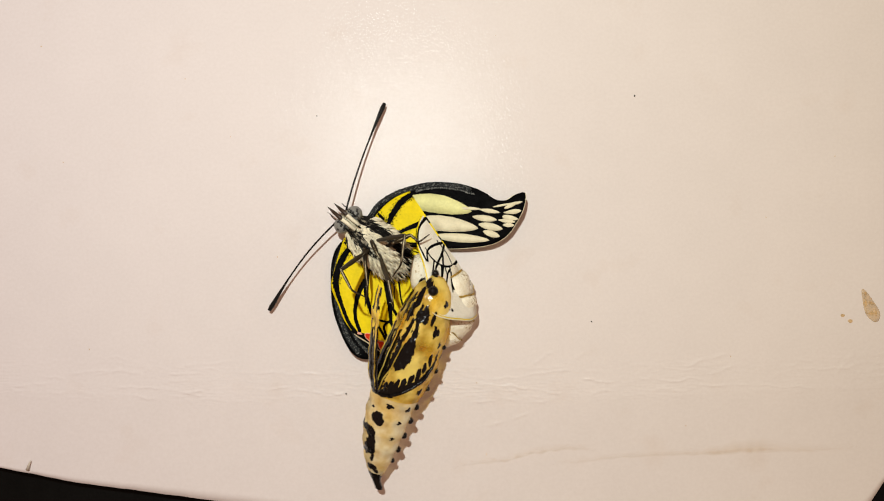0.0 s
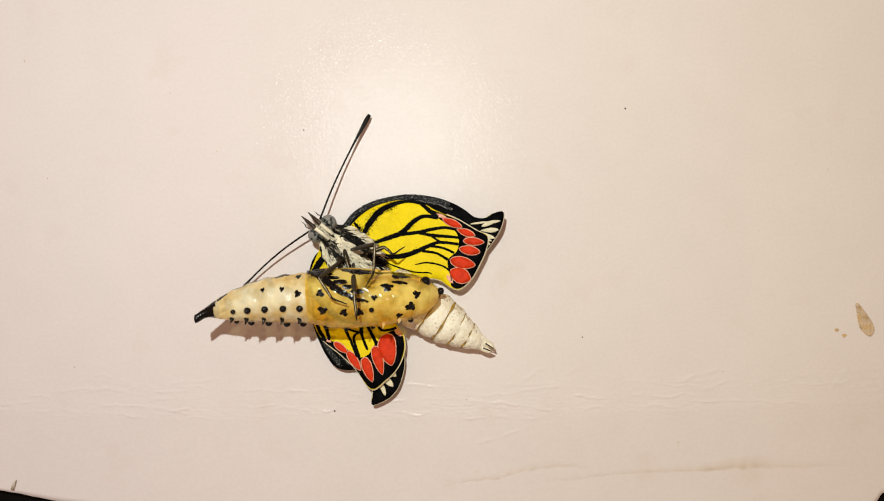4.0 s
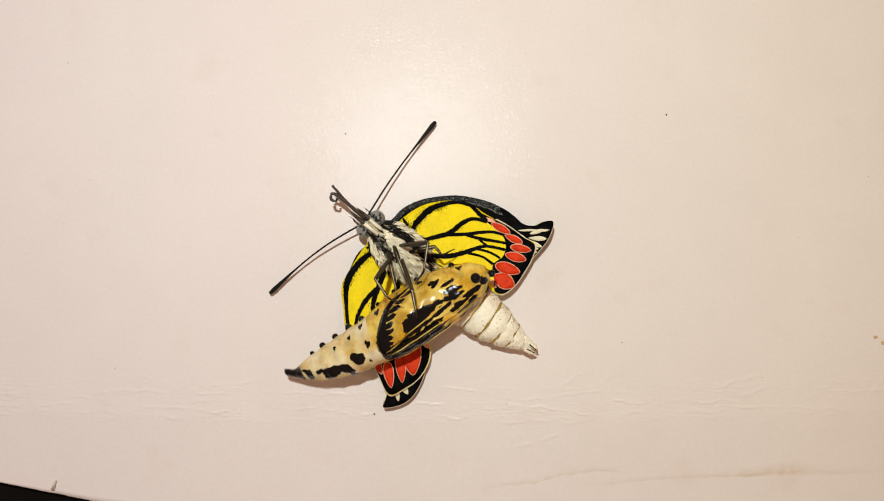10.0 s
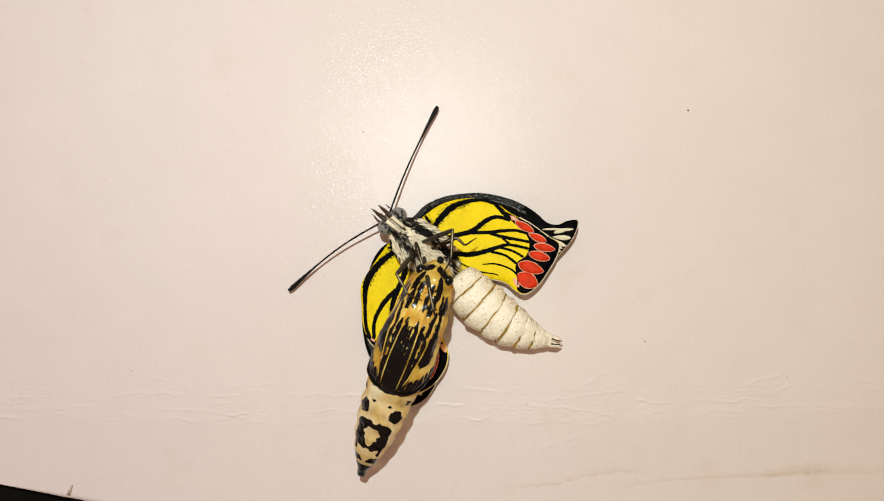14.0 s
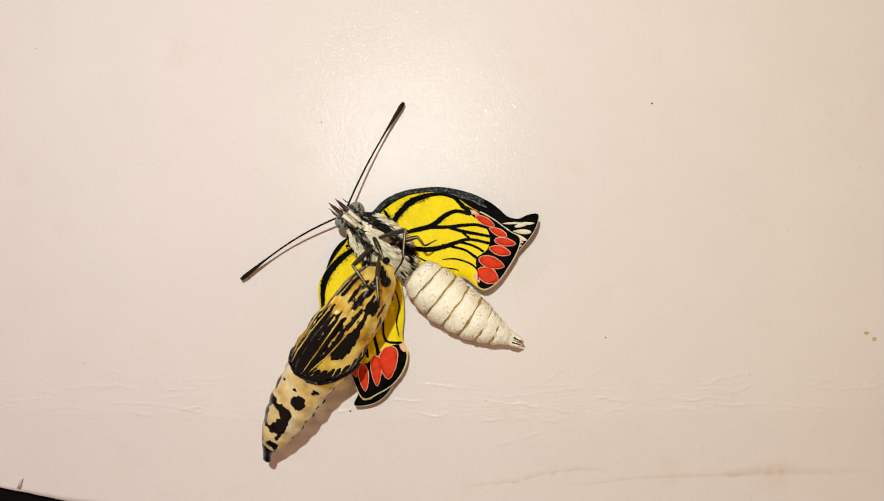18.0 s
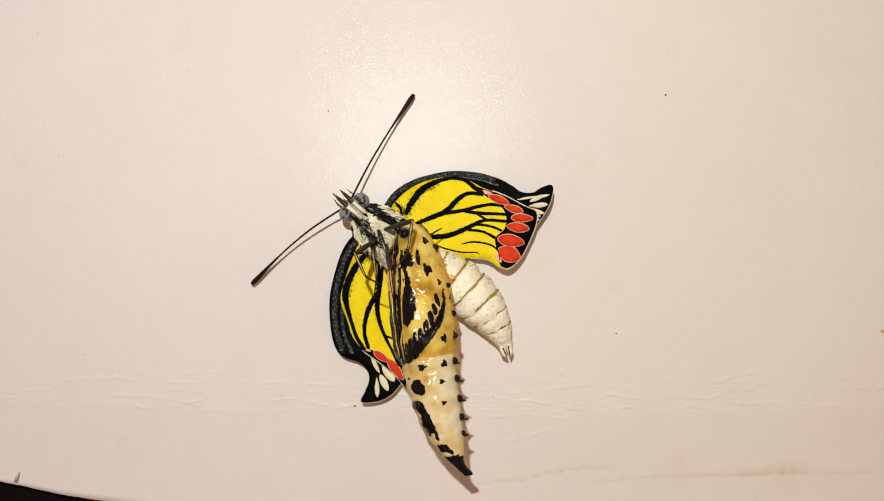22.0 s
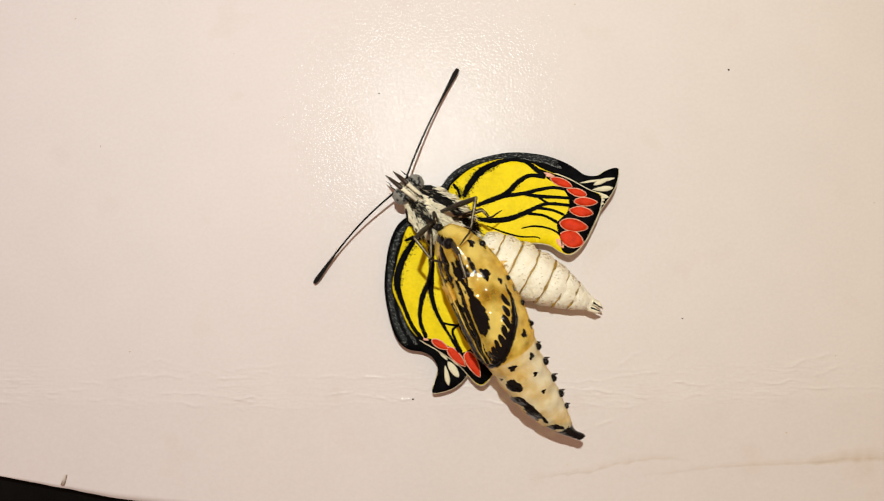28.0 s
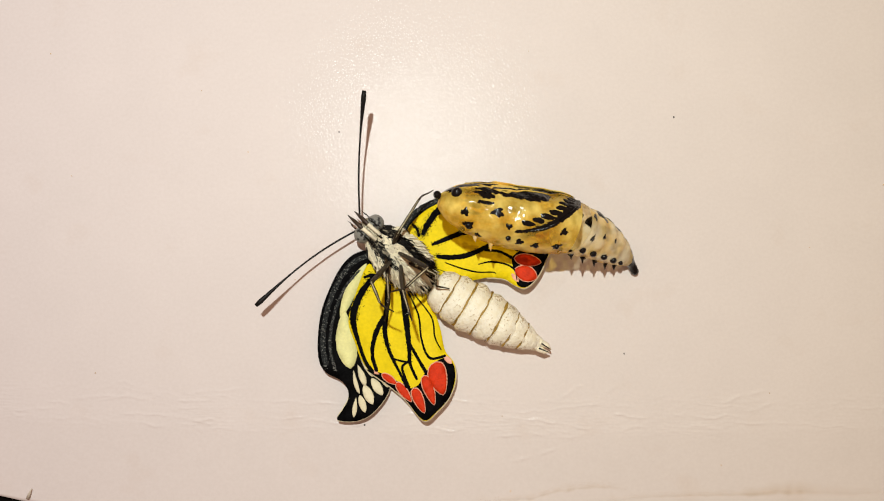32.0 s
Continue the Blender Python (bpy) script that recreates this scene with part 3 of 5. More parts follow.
# Each wing: plan grid, hinge, stretch of the outline with a fringe, outline, coloured cells (from, to, width, bow, fattest), veins (points, widths)
WINGS = {
    "fore_r": dict(
        plan=plan_a, hinge=(796, 352), rim=(11, 16),
        outline=[(778, 348), (790, 322), (828, 292), (872, 277), (912, 272), (958, 277), (992, 288), (1014, 300), (1032, 313), (1052, 315), (1068, 306),
                 (1086, 304), (1083, 330), (1070, 356), (1048, 384), (1010, 400), (930, 402), (870, 388), (815, 375)],
        cells={"pale": [(842, 305, 985, 333, 36, 5, .5), (812, 330, 850, 300, 10, 2, .5)],
               "cream": [(868, 346, 996, 366, 30, 2, .45), (985, 343, 1032, 352, 12, 0, .5), (1000, 330, 1038, 338, 8, 0, .5), (996, 358, 1042, 370, 14, 0, .5),
                         (1004, 372, 1036, 384, 12, 0, .5), (960, 326, 1004, 330, 6, 1, .5), (905, 376, 1016, 390, 17, 0, .5), (1042, 346, 1072, 353, 10, 0, .4),
                         (1044, 339, 1078, 337, 9, 0, .6), (1046, 331, 1072, 320, 8, 0, .5), (1056, 325, 1081, 320, 5, 0, .5), (1024, 327, 1060, 322, 4, 0, .5), (1034, 352, 1066, 358, 7, 0, .5), (1042, 362, 1064, 364, 8, 0, .5)]},
        veins=[], grey=[([(784, 342), (800, 316), (832, 294), (872, 282), (912, 277), (950, 281), (985, 291)], 9), ([(880, 288), (915, 284), (955, 289), (990, 300)], 3)]),
    "hind_r": dict(
        plan=plan_a, hinge=(796, 352), rim=(5.5, 16), dust=[(0, 4.5, 650), (1, 2.5, 160), (4, 2.5, 160), (10, 4, 90)],
        outline=[(795, 345), (812, 318), (846, 295), (890, 284), (930, 288), (962, 304), (1000, 319), (1035, 339), (1057, 350), (1054, 378), (1042, 406),
                 (1031, 427), (1017, 443), (1003, 451), (987, 446), (968, 434), (938, 431), (905, 436), (872, 432), (842, 418), (815, 390)],
        border=[(948, 302), (972, 309), (1002, 320), (1035, 339), (1057, 351), (1054, 378), (1042, 406), (1031, 427), (1017, 443), (1003, 450), (991, 444), (990, 426),
                (984, 408), (985, 394), (1000, 380), (1004, 365), (1002, 350), (990, 334), (968, 320)],
        cells={"orange": [(957, 310, 980, 316, 7, 0, .5), (982, 424, 994, 440, 8, 0, .5)],
               "red": [(971, 318, 1012, 335, 15, 0, .5), (999, 338, 1036, 350, 14, 0, .55), (1011, 359, 1054, 362, 16, 0, .45), (1003, 374, 1047, 381, 19, 0, .5),
                       (986, 396, 1039, 406, 25, 0, .45), (986, 416, 1030, 434, 33, 0, .5)]},
        veins=[([(822, 350), (832, 330), (852, 306), (878, 292), (905, 286), (930, 290), (948, 304), (964, 315)], [6, 10, 11, 8, 5, 6, 8, 6]),
               ([(838, 368), (865, 358), (895, 346), (918, 324), (938, 314), (964, 317)], [4, 8, 9, 8, 6, 6]),
               ([(884, 350), (925, 345), (950, 339), (975, 335), (998, 338)], [7, 6, 6, 5, 5]),
               ([(928, 346), (955, 350), (985, 352), (1010, 354)], [5, 6, 5, 5]),
               ([(846, 389), (870, 392), (897, 390), (922, 382), (945, 371), (968, 363), (1004, 366)], [6, 8, 9, 8, 7, 5, 5]),
               ([(952, 352), (962, 358), (970, 363)], [3, 4, 4]), ([(950, 370), (975, 374), (996, 383)], [5, 4, 4]),
               ([(934, 380), (962, 384), (984, 396)], [5, 4, 5]), ([(862, 401), (890, 412), (920, 420), (948, 421), (954, 424)], [1.5, 2.5, 2.5, 2, 1]),
               ([(922, 406), (945, 402), (972, 407), (988, 418), (991, 436)], [1.5, 3, 3, 3, 2]), ([(803, 328), (812, 338), (815, 352)], [4, 5, 3]),
               ([(852, 414), (880, 426), (910, 433)], [1, 1.6, 1])], grey=[]),
    "fore_l": dict(
        plan=plan_b, hinge=(668, 480), rim=(12, 16),
        outline=[(662, 447), (632, 449), (606, 474), (585, 515), (572, 555), (567, 600), (570, 635), (582, 655), (606, 668), (619, 684), (620, 702), (610, 720), (602, 736),
                 (636, 738), (666, 722), (692, 684), (684, 640), (676, 560), (676, 490)],
        cells={"pale": [(612, 545, 624, 650, 36, -3, .6), (652, 466, 606, 562, 20, -4, .5)],
               "cream": [(640, 618, 662, 664, 13, 0, .5), (636, 643, 650, 679, 11, 0, .6), (629, 652, 640, 692, 7, -2, .6), (660, 666, 680, 695, 15, 0, .5),
                         (647, 677, 663, 710, 16, 0, .5), (640, 694, 650, 724, 12, 0, .5), (634, 698, 630, 732, 8, 0, .6), (676, 660, 690, 682, 10, 0, .5)]},
        veins=[], grey=[([(655, 452), (625, 468), (600, 503), (582, 552), (576, 605), (582, 645)], 8), ([(640, 478), (612, 512), (594, 560), (588, 610), (598, 650)], 5)]),
    "hind_l": dict(
        plan=plan_b, hinge=(684, 488), rim=(6, 14), dust=[(0, 4.5, 650), (1, 2.5, 150), (3, 2.5, 150), (9, 4, 100)],
        outline=[(655, 468), (640, 500), (625, 545), (621, 572), (632, 605), (642, 632), (660, 656), (690, 677), (720, 702), (751, 736), (775, 720), (795, 697),
                 (806, 668), (804, 640), (792, 624), (786, 610), (779, 575), (766, 540), (748, 510), (720, 494), (690, 486), (670, 476)],
        border=[(654, 650), (688, 660), (708, 672), (726, 682), (742, 676), (752, 658), (768, 640), (788, 630), (803, 642), (805, 668), (795, 697), (775, 719), (751, 735),
                (720, 702), (690, 677), (662, 658)],
        cells={"orange": [(786, 626, 800, 640, 9, 0, .5), (660, 652, 674, 658, 5, 0, .5)],
               "red": [(678, 657, 706, 676, 13, 0, .45), (703, 671, 732, 707, 16, 0, .4), (733, 680, 754, 726, 20, 0, .36), (751, 658, 771, 713, 21, 0, .36),
                       (772, 634, 786, 697, 38, -3, .38)]},
        veins=[([(664, 490), (646, 514), (633, 540), (629, 566), (637, 600), (649, 634), (664, 656)], [6, 10, 11, 10, 6, 6, 6]),
               ([(690, 502), (688, 540), (684, 580), (690, 612), (700, 636), (712, 660), (722, 682)], [10, 9, 8, 6, 5, 4, 5]),
               ([(684, 558), (669, 586), (662, 622), (670, 654)], [8, 8, 6, 6]),
               ([(714, 508), (721, 560), (726, 610), (728, 640), (740, 668)], [9, 10, 7, 5, 4]), ([(727, 606), (742, 632), (756, 656)], [5, 5, 6]),
               ([(725, 636), (714, 648), (726, 682)], [4, 4, 5]), ([(696, 630), (708, 634), (724, 638)], [3, 3, 4]),
               ([(724, 514), (742, 555), (748, 600), (762, 630), (790, 626)], [2, 3, 3, 4, 4]), ([(735, 520), (765, 560), (771, 595), (782, 617)], [1.5, 2.5, 2.5, 1.5]),
               ([(648, 491), (660, 487), (674, 489)], [3, 6, 4])], grey=[]),
}


def wing_warp(seed, amp, curl):
    def f(x, y):
        v = Vector((x * 1000 * 0.22 + seed, y * 1000 * 0.22, seed))
        r = math.hypot(x, y)
        return amp * MM * noise.noise(v) * min(1, r / 0.004) + curl * MM * (r / 0.017) ** 2
    return f


def ribbon(pts, widths, warp, lift, drop=0.03):
    """A raised vein along 2D points."""
    n = len(pts)
    q = spline(pts, 16, False)
    bm = bmesh.new()
    prev = None
    for i, p in enumerate(q):
        d = (q[min(i + 2, len(q) - 1)] - q[max(i - 2, 0)]).normalized()
        nr = Vector((-d.y, d.x))
        f = i / (len(q) - 1) * (n - 1)
        w = float(np.interp(f, range(n), widths)) * 0.54
        if i in (0, len(q) - 1):
            w *= 0.4
        cur = []
        for s, u in ((random.uniform(0.88, 1.14), lift - drop * MM), (0.55, lift), (-0.55, lift), (-random.uniform(0.88, 1.14), lift - drop * MM)):
            e = p + nr * w * s
            cur.append(bm.verts.new((e.x, e.y, warp(e.x, e.y) + u)))
        if prev:
            for k in range(3):
                bm.faces.new((prev[k], prev[k + 1], cur[k + 1], cur[k]))
        prev = cur
    return bm


def inside(p, poly):
    hit = False
    for a, b in zip(poly, poly[1:] + poly[:1]):
        if (a.y > p.y) != (b.y > p.y) and p.x < (b.x - a.x) * (p.y - a.y) / (b.y - a.y) + a.x:
            hit = not hit
    return hit


def dust(pts, reach, count, warp, lift, seed, poly):
    """Loose wing scales scattered about a line, within the wing."""
    rng = random.Random(seed)
    q = spline(pts, 10, False)
    bm = bmesh.new()
    for _ in range(count):
        p = rng.choice(q)
        c = p + Vector((rng.gauss(0, 1), rng.gauss(0, 1))) * reach
        if not inside(c, poly):
            continue
        a, r = rng.uniform(0, 6.28), rng.uniform(0.035, 0.075) * MM
        z = warp(c.x, c.y) + lift
        vs = [bm.verts.new((c.x + r * math.cos(a + k * 2.09) * (1.5 if k == 0 else 1), c.y + r * math.sin(a + k * 2.09), z + (0.02 * MM if k == 0 else 0))) for k in range(3)]
        bm.faces.new(vs)
    return bm


def scaled(outline, f):
    c = sum(outline, Vector((0, 0))) / len(outline)
    return [c + (p - c) * (1 + f / (p - c).length) for p in outline]


def cut_bm(bm, co, no, keep_outer):
    geom = bm.verts[:] + bm.edges[:] + bm.faces[:]
    bmesh.ops.bisect_plane(bm, geom=geom, plane_co=co, plane_no=no, clear_inner=keep_outer, clear_outer=not keep_outer)
    return bm


def build_wing(key, parent, cut=None, frame_at=None):
    """One wing as a part of the butterfly, hinge at its origin. cut: (point, normal, keep_outer) for a wing that folds."""
    spec = WINGS[key]
    plan, h = spec["plan"], spec["plan"](*spec["hinge"])
    unit = (plan(1, 0) - plan(0, 0)).length
    fore = key.startswith("fore")
    warp = wing_warp(8.1, 0.5, 2.2 if key.endswith("_r") else 1.3)
    shift = frame_at or Vector((0, 0, 0))

    def at(p):
        return plan(*p) - h

    def put(name, bm, mat, owner, label="", smooth=True):
        if cut:
            cut_bm(bm, *cut)
        if not bm.faces:
            bm.free()
            return None
        bmesh.ops.translate(bm, verts=bm.verts, vec=-shift)
        return part(name, bm, mat, owner, label, smooth)

    out = spline([at(p) for p in spec["outline"]], 6)
    name = "forewing" if fore else "hindwing"
    wing = put(name, slab(out, warp, 0, 0.10 * MM, 9), BLACK if fore else YELLOW, parent,
               "black forewing with cream cells" if fore else "yellow hindwing with black veins and red spots")
    first, last = spec["rim"]
    mid = sum(out, Vector((0, 0))) / len(out)
    rim = [mid + (p - mid) * (1 + ((0.08 if fore else 0.13) if first <= k / 6 <= last else -0.25) * MM / (p - mid).length) for k, p in enumerate(out)]
    put("fringe", slab(rim, warp, -0.04 * MM, 0.05 * MM, 9), CREAM, wing, "thin cream fringe")
    if not fore:
        put("upper_side", slab(scaled(out, -0.1 * MM), warp, -0.12 * MM, 0.04 * MM, 9), WHITE, wing, "white upper side")
        put("dark_border", slab(spline([at(p) for p in spec["border"]], 4), warp, 0.03 * MM, 0.04 * MM, 4), BLACK, wing, "black outer border")
        # cream line inside the outer edge
    for kind, mat, name in (("pale", PALE, "pale_cell"), ("cream", CREAM, "cream_cell"), ("orange", RIM, "orange_spot"), ("red", RED, "red_spot")):
        for ax, ay, bx, by, w, bend, fat in spec["cells"].get(kind, ()):
            if kind == "red":
                w *= 0.82
                ax, ay, bx, by = ax + (bx - ax) * 0.05, ay + (by - ay) * 0.05, bx - (bx - ax) * 0.08, by - (by - ay) * 0.08
            def o(grow):
                a, b = Vector((ax, -ay)), Vector((bx, -by))
                d = (b - a).normalized() * grow
                return [at((p.x, -p.y)) for p in leaf(*(a - d), *(b + d), w + 2 * grow, bend, fat)]
            if kind == "red":
                put("spot_rim", slab(o(1.6), warp, 0.06 * MM, 0.05 * MM, 3), RIM, wing, "pale pink rim")
            put(name, slab(o(0), warp, (0.085 if kind == "red" else 0.06) * MM, 0.05 * MM, 3), mat, wing)
    for pts, widths in spec["veins"]:
        q = [at(p) for p in pts]
        put("vein", ribbon(q, [w * unit for w in widths], warp, 0.08 * MM), BLACK, wing)
        if cut and cut[2]:
            put("upper_vein", ribbon(q, [w * unit * 0.7 for w in widths], warp, -0.185 * MM, -0.03), BLACK, wing)
    if cut and cut[2]:
        for pts, widths in (([(932, 308), (950, 326), (956, 346), (946, 366), (926, 380)], [3, 4, 4, 4, 3]), ([(951, 330), (972, 330), (994, 332)], [2.5, 3.5, 8]),
                            ([(956, 346), (976, 350), (998, 354)], [2.5, 3.5, 8]), ([(947, 364), (968, 374), (990, 384)], [2.5, 3.5, 9]), ([(900, 330), (915, 350), (940, 372)], [2, 3, 2])):
            put("upper_vein", ribbon([at(p) for p in pts], [w * unit for w in widths], warp, -0.19 * MM, -0.03), BLACK, wing)
    for k, reach, count in spec.get("dust", ()):
        put("scale_dust", dust([at(p) for p in spec["veins"][k][0][:4]], reach * unit, count, warp, 0.10 * MM, k, out), BLACK, wing, "scattered black scales")
    for k, (pts, w) in enumerate(spec["grey"]):
        put("scale_dust", dust([at(p) for p in pts], w * 0.30 * unit, 190, warp, 0.12 * MM, 60 + k, out), GREYDUST, wing, "scattered grey scales")
    for pts, w in spec["grey"]:
        q = [at(p) for p in pts]
        put("costal_band", ribbon(q, [w * unit] * len(q), warp, 0.07 * MM), COSTA, wing, "grey-dusted leading edge")
    return wing


def strands(count, place, length, rad, seed):
    """A tuft of fine hairs. place(rng) gives a root and a direction."""
    rng = random.Random(seed)
    bm = bmesh.new()
    for _ in range(count):
        p, d = place(rng)
        d = d.normalized()
        ln = length * rng.uniform(0.6, 1.3)
        side = d.orthogonal().normalized()
        bow = Vector((rng.uniform(-1, 1), rng.uniform(-1, 1), rng.uniform(-0.6, 0.2))) * ln * 0.18
        a, b, c = p, p + d * ln * 0.5 + bow, p + d * ln
        v = d.cross(side)
        base = [bm.verts.new(a + side * rad), bm.verts.new(a + v * rad), bm.verts.new(a - (side + v) * rad * 0.7)]
        mid = [bm.verts.new(b + side * rad * .8), bm.verts.new(b + v * rad * .8), bm.verts.new(b - (side + v) * rad * .56)]
        tip = bm.verts.new(c)
        for k in range(3):
            bm.faces.new((base[k], base[(k + 1) % 3], mid[(k + 1) % 3], mid[k]))
            bm.faces.new((mid[k], mid[(k + 1) % 3], tip))
    return bm


U = Vector((math.cos(AXIS), math.sin(AXIS), 0))      # head to tail
V = Vector((-math.sin(AXIS), math.cos(AXIS), 0))     # towards the wing that lies free
Z = Vector((0, 0, 1))


def build_butterfly():
    fly = new("butterfly")
    tagged(fly, "freshly emerged yellow, black and red butterfly on its back", "butterfly")
    P = {}
    # ---- thorax with its striped fur
    tc = plan_a(778, 388).to_3d() + Z * 2.5 * MM
    bm = ball(1, 4.4 * MM, 2.6 * MM, 2.3 * MM)
    bmesh.ops.transform(bm, matrix=Matrix.Translation(tc) @ Matrix.Rotation(AXIS, 4, "Z"), verts=bm.verts)
    thorax = part("thorax", bm, BODY, fly, "dark thorax under cream and black fur")

    def on_thorax(rng):
        a, b = rng.uniform(-1, 1), rng.uniform(-1.35, 1.35)
        r = math.sqrt(max(0, 1 - a * a))
        n = U * a + V * math.sin(b) * r + Z * math.cos(b) * r
        p = tc + U * a * 4.4 * MM + V * math.sin(b) * r * 2.6 * MM + Z * math.cos(b) * r * 2.3 * MM
        return p, U * 0.9 + n * 0.14 + V * (math.sin(b) * 0.25 + rng.uniform(-0.22, 0.22)), b

    def pale_fur(rng):
        while True:
            p, d, b = on_thorax(rng)
            if noise.noise(Vector((p.dot(U) * 260, p.dot(V) * 800, p.z * 300))) * 1.2 + 0.35 * math.sin(b * 7 + 0.8) > -0.12:
                return p, d

    def dark_fur(rng):
        while True:
            p, d, b = on_thorax(rng)
            if noise.noise(Vector((p.dot(U) * 260, p.dot(V) * 800, p.z * 300))) * 1.2 + 0.35 * math.sin(b * 7 + 0.8) < -0.10:
                return p, d
    part("pale_fur", strands(850, pale_fur, 1.3 * MM, 0.13 * MM, 11), HAIR_W, thorax, "tufts of cream hair")
    part("dark_fur", strands(560, dark_fur, 1.2 * MM, 0.10 * MM, 12), HAIR_B, thorax, "stripes of black hair")
    # ---- head
    hc = plan_a(731, 343).to_3d() + Z * 2.6 * MM
    bm = ball(1, 1.6 * MM, 1.5 * MM, 1.5 * MM)
    bmesh.ops.transform(bm, matrix=Matrix.Translation(hc) @ Matrix.Rotation(AXIS, 4, "Z"), verts=bm.verts)
    head = part("head", bm, BODY, fly, "dark head with pale fur")

    def on_head(rng):
        b, a = rng.uniform(-0.35, 0.35), rng.uniform(-0.9, 0.8)
        r = math.sqrt(1 - a * a)
        n = U * a + V * math.sin(b) * r + Z * math.cos(b) * r
        return hc + n * 1.45 * MM, U * 0.8 + n * 0.2
    part("head_fur", strands(44, on_head, 0.8 * MM, 0.15 * MM, 21), HAIR_W, head, "cream hair")
    for i, (ex, ey) in enumerate(((738, 329), (715, 351))):
        e = plan_a(ex, ey).to_3d() + Z * 3.5 * MM
        bm = ball(0.96 * MM, 1, 1, 1, e)
        eye = part("eye", bm, EYE, head, "grey domed compound eye with dark specks")
        rng = random.Random(i)
        for k in range(9):
            d = Vector((rng.uniform(-.75, .75), rng.uniform(-.75, .75), 1)).normalized()
            # dark speck sunk into the eye's surface
            part("eye_speck", ball(0.19 * MM, 1, 1, 1, e + d * 0.86 * MM, seg=8), PUPIL, head)
    for s, (px, py) in ((1, (702, 311)), (-1, (690, 318))):
        a = hc + U * 1.2 * MM + V * s * 0.35 * MM + Z * 1.9 * MM
        b = plan_a(px, py).to_3d() + Z * 3.6 * MM
        bm = tube([a, a.lerp(b, 0.45) + Z * 0.5 * MM, a.lerp(b, 0.8) + Z * 0.3 * MM, b], [0.20 * MM, 0.24 * MM, 0.17 * MM, 0.04 * MM])
        palp = part("palp", bm, HAIR_W, head, "pale pointed palp")
        q = [a.lerp(b, k) + Z * (0.45 * math.sin(3.1 * k) + 0.10) * MM for k in (0.42, 0.6, 0.8, 1.04)]
        part("palp_tip", tube(q, [0.16 * MM, 0.27 * MM, 0.22 * MM, 0.04 * MM]), TONGUE, palp, "dark brown tip")
        bm = strands(24, lambda r, a=a, b=b, s=s: (a.lerp(b, r.uniform(-.1, .75)) + Z * r.uniform(0.1, 0.4) * MM + V * (s * 0.25 + r.choice((-1, 1)) * r.uniform(.22, .40)) * MM, (b - a) + V * r.uniform(-.3, .3) * MM), 0.85 * MM, 0.07 * MM, 31 + s)
        part("palp_hair", bm, HAIR_B, head, "black bristles")
    # ---- proboscis, still in two halves
    for s in (0, 1):
        ro = hc + U * -1.0 * MM + Z * 1.0 * MM
        pts = [(0, 0, 0), (2, 0.25 + s * .25, 0.2), (4, 0.5 + s * 0.5, 0.4), (5.6, 0.5 + s * 1.0, 0.5)]
        if s:
            pts += [(6.1, 2.0, 0.6), (5.5, 2.5, 0.7), (4.9, 2.1, 0.7), (5.2, 1.7, 0.7)]
        else:
            pts += [(7.2, 0.5, 0.5)]
        q = [Vector(p) * MM * 0.78 for p in spline(pts, 5, False)]
        pr = part("proboscis_half", tube(q, [0.24 * MM * (1 - 0.4 * i / len(q)) for i in range(len(q))]), TONGUE, fly, "thin brown half of the proboscis")
        P["proboscis%d" % s] = (pr, ro)
    # ---- antennae
    for key, bx, by, ln, bend in (("antenna_r", 722, 322, 13.9, 0.35), ("antenna_l", 706, 342, 13.9, -0.65)):
        root = plan_a(bx, by).to_3d() + Z * 3.4 * MM
        q = []
        for k in range(25):
            t = k / 24
            q.append(Vector((ln * t, bend * math.sin(math.pi * t) * (1 - t * .3), 0.25 * math.sin(t * 9) * t * (1 - t))) * MM)
        rad = [(0.115 - 0.02 * (k / 24) + 0.21 * max(0, (k - 15) / 8) ** 1.5 * (1 if k < 23 else 0.95 if k < 24 else 0.5)) * MM for k in range(25)]
        an = part("antenna", tube(q, rad), HORN, fly, "thin black clubbed antenna")
        P[key] = (an, root)
    # ---- abdomen
    lens = [1.9, 2.06, 2.06, 2.0, 1.8, 1.56, 1.26, 1.06]
    rads = [2.1, 2.6, 2.85, 2.85, 2.65, 2.25, 1.7, 1.15, 0.72]
    segs = []
    for i, ln in enumerate(lens):
        bm = bmesh.new()
        rings = []
        rng = random.Random(40 + i)
        ph = rng.uniform(0, 6)
        for k in range(9):
            t = k / 8
            r0 = rads[i] + (rads[i + 1] - rads[i]) * t
            r = r0 * (0.87 + 0.15 * math.sin(math.pi * (t * 0.86 + 0.05)) ** 0.7)
            if k == 0:
                r = r0 * 0.55
            ring = []
            for j in range(28):
                a = 6.2832 * j / 28
                w = r * (1 + 0.10 * noise.noise(Vector((math.cos(a) * 1.6 + ph, math.sin(a) * 1.6, t * 2 + i))))
                ring.append(bm.verts.new((ln * 1.12 * t * MM, w * math.cos(a) * MM, w * 0.93 * math.sin(a) * MM)))
            rings.append(ring)
        if i < 7:
            rings.append([bm.verts.new((ln * 1.55 * MM, v.co.y * 0.82, v.co.z * 0.82)) for v in rings[-1]])
        for a, b in zip(rings, rings[1:]):
            for j in range(28):
                bm.faces.new((a[j], a[(j + 1) % 28], b[(j + 1) % 28], b[j]))
        bm.faces.new(rings[0])
        bm.faces.new(rings[-1])
        sg = part("abdomen_segment", bm, ABDOMEN, fly, "plump cream-white abdomen ring")
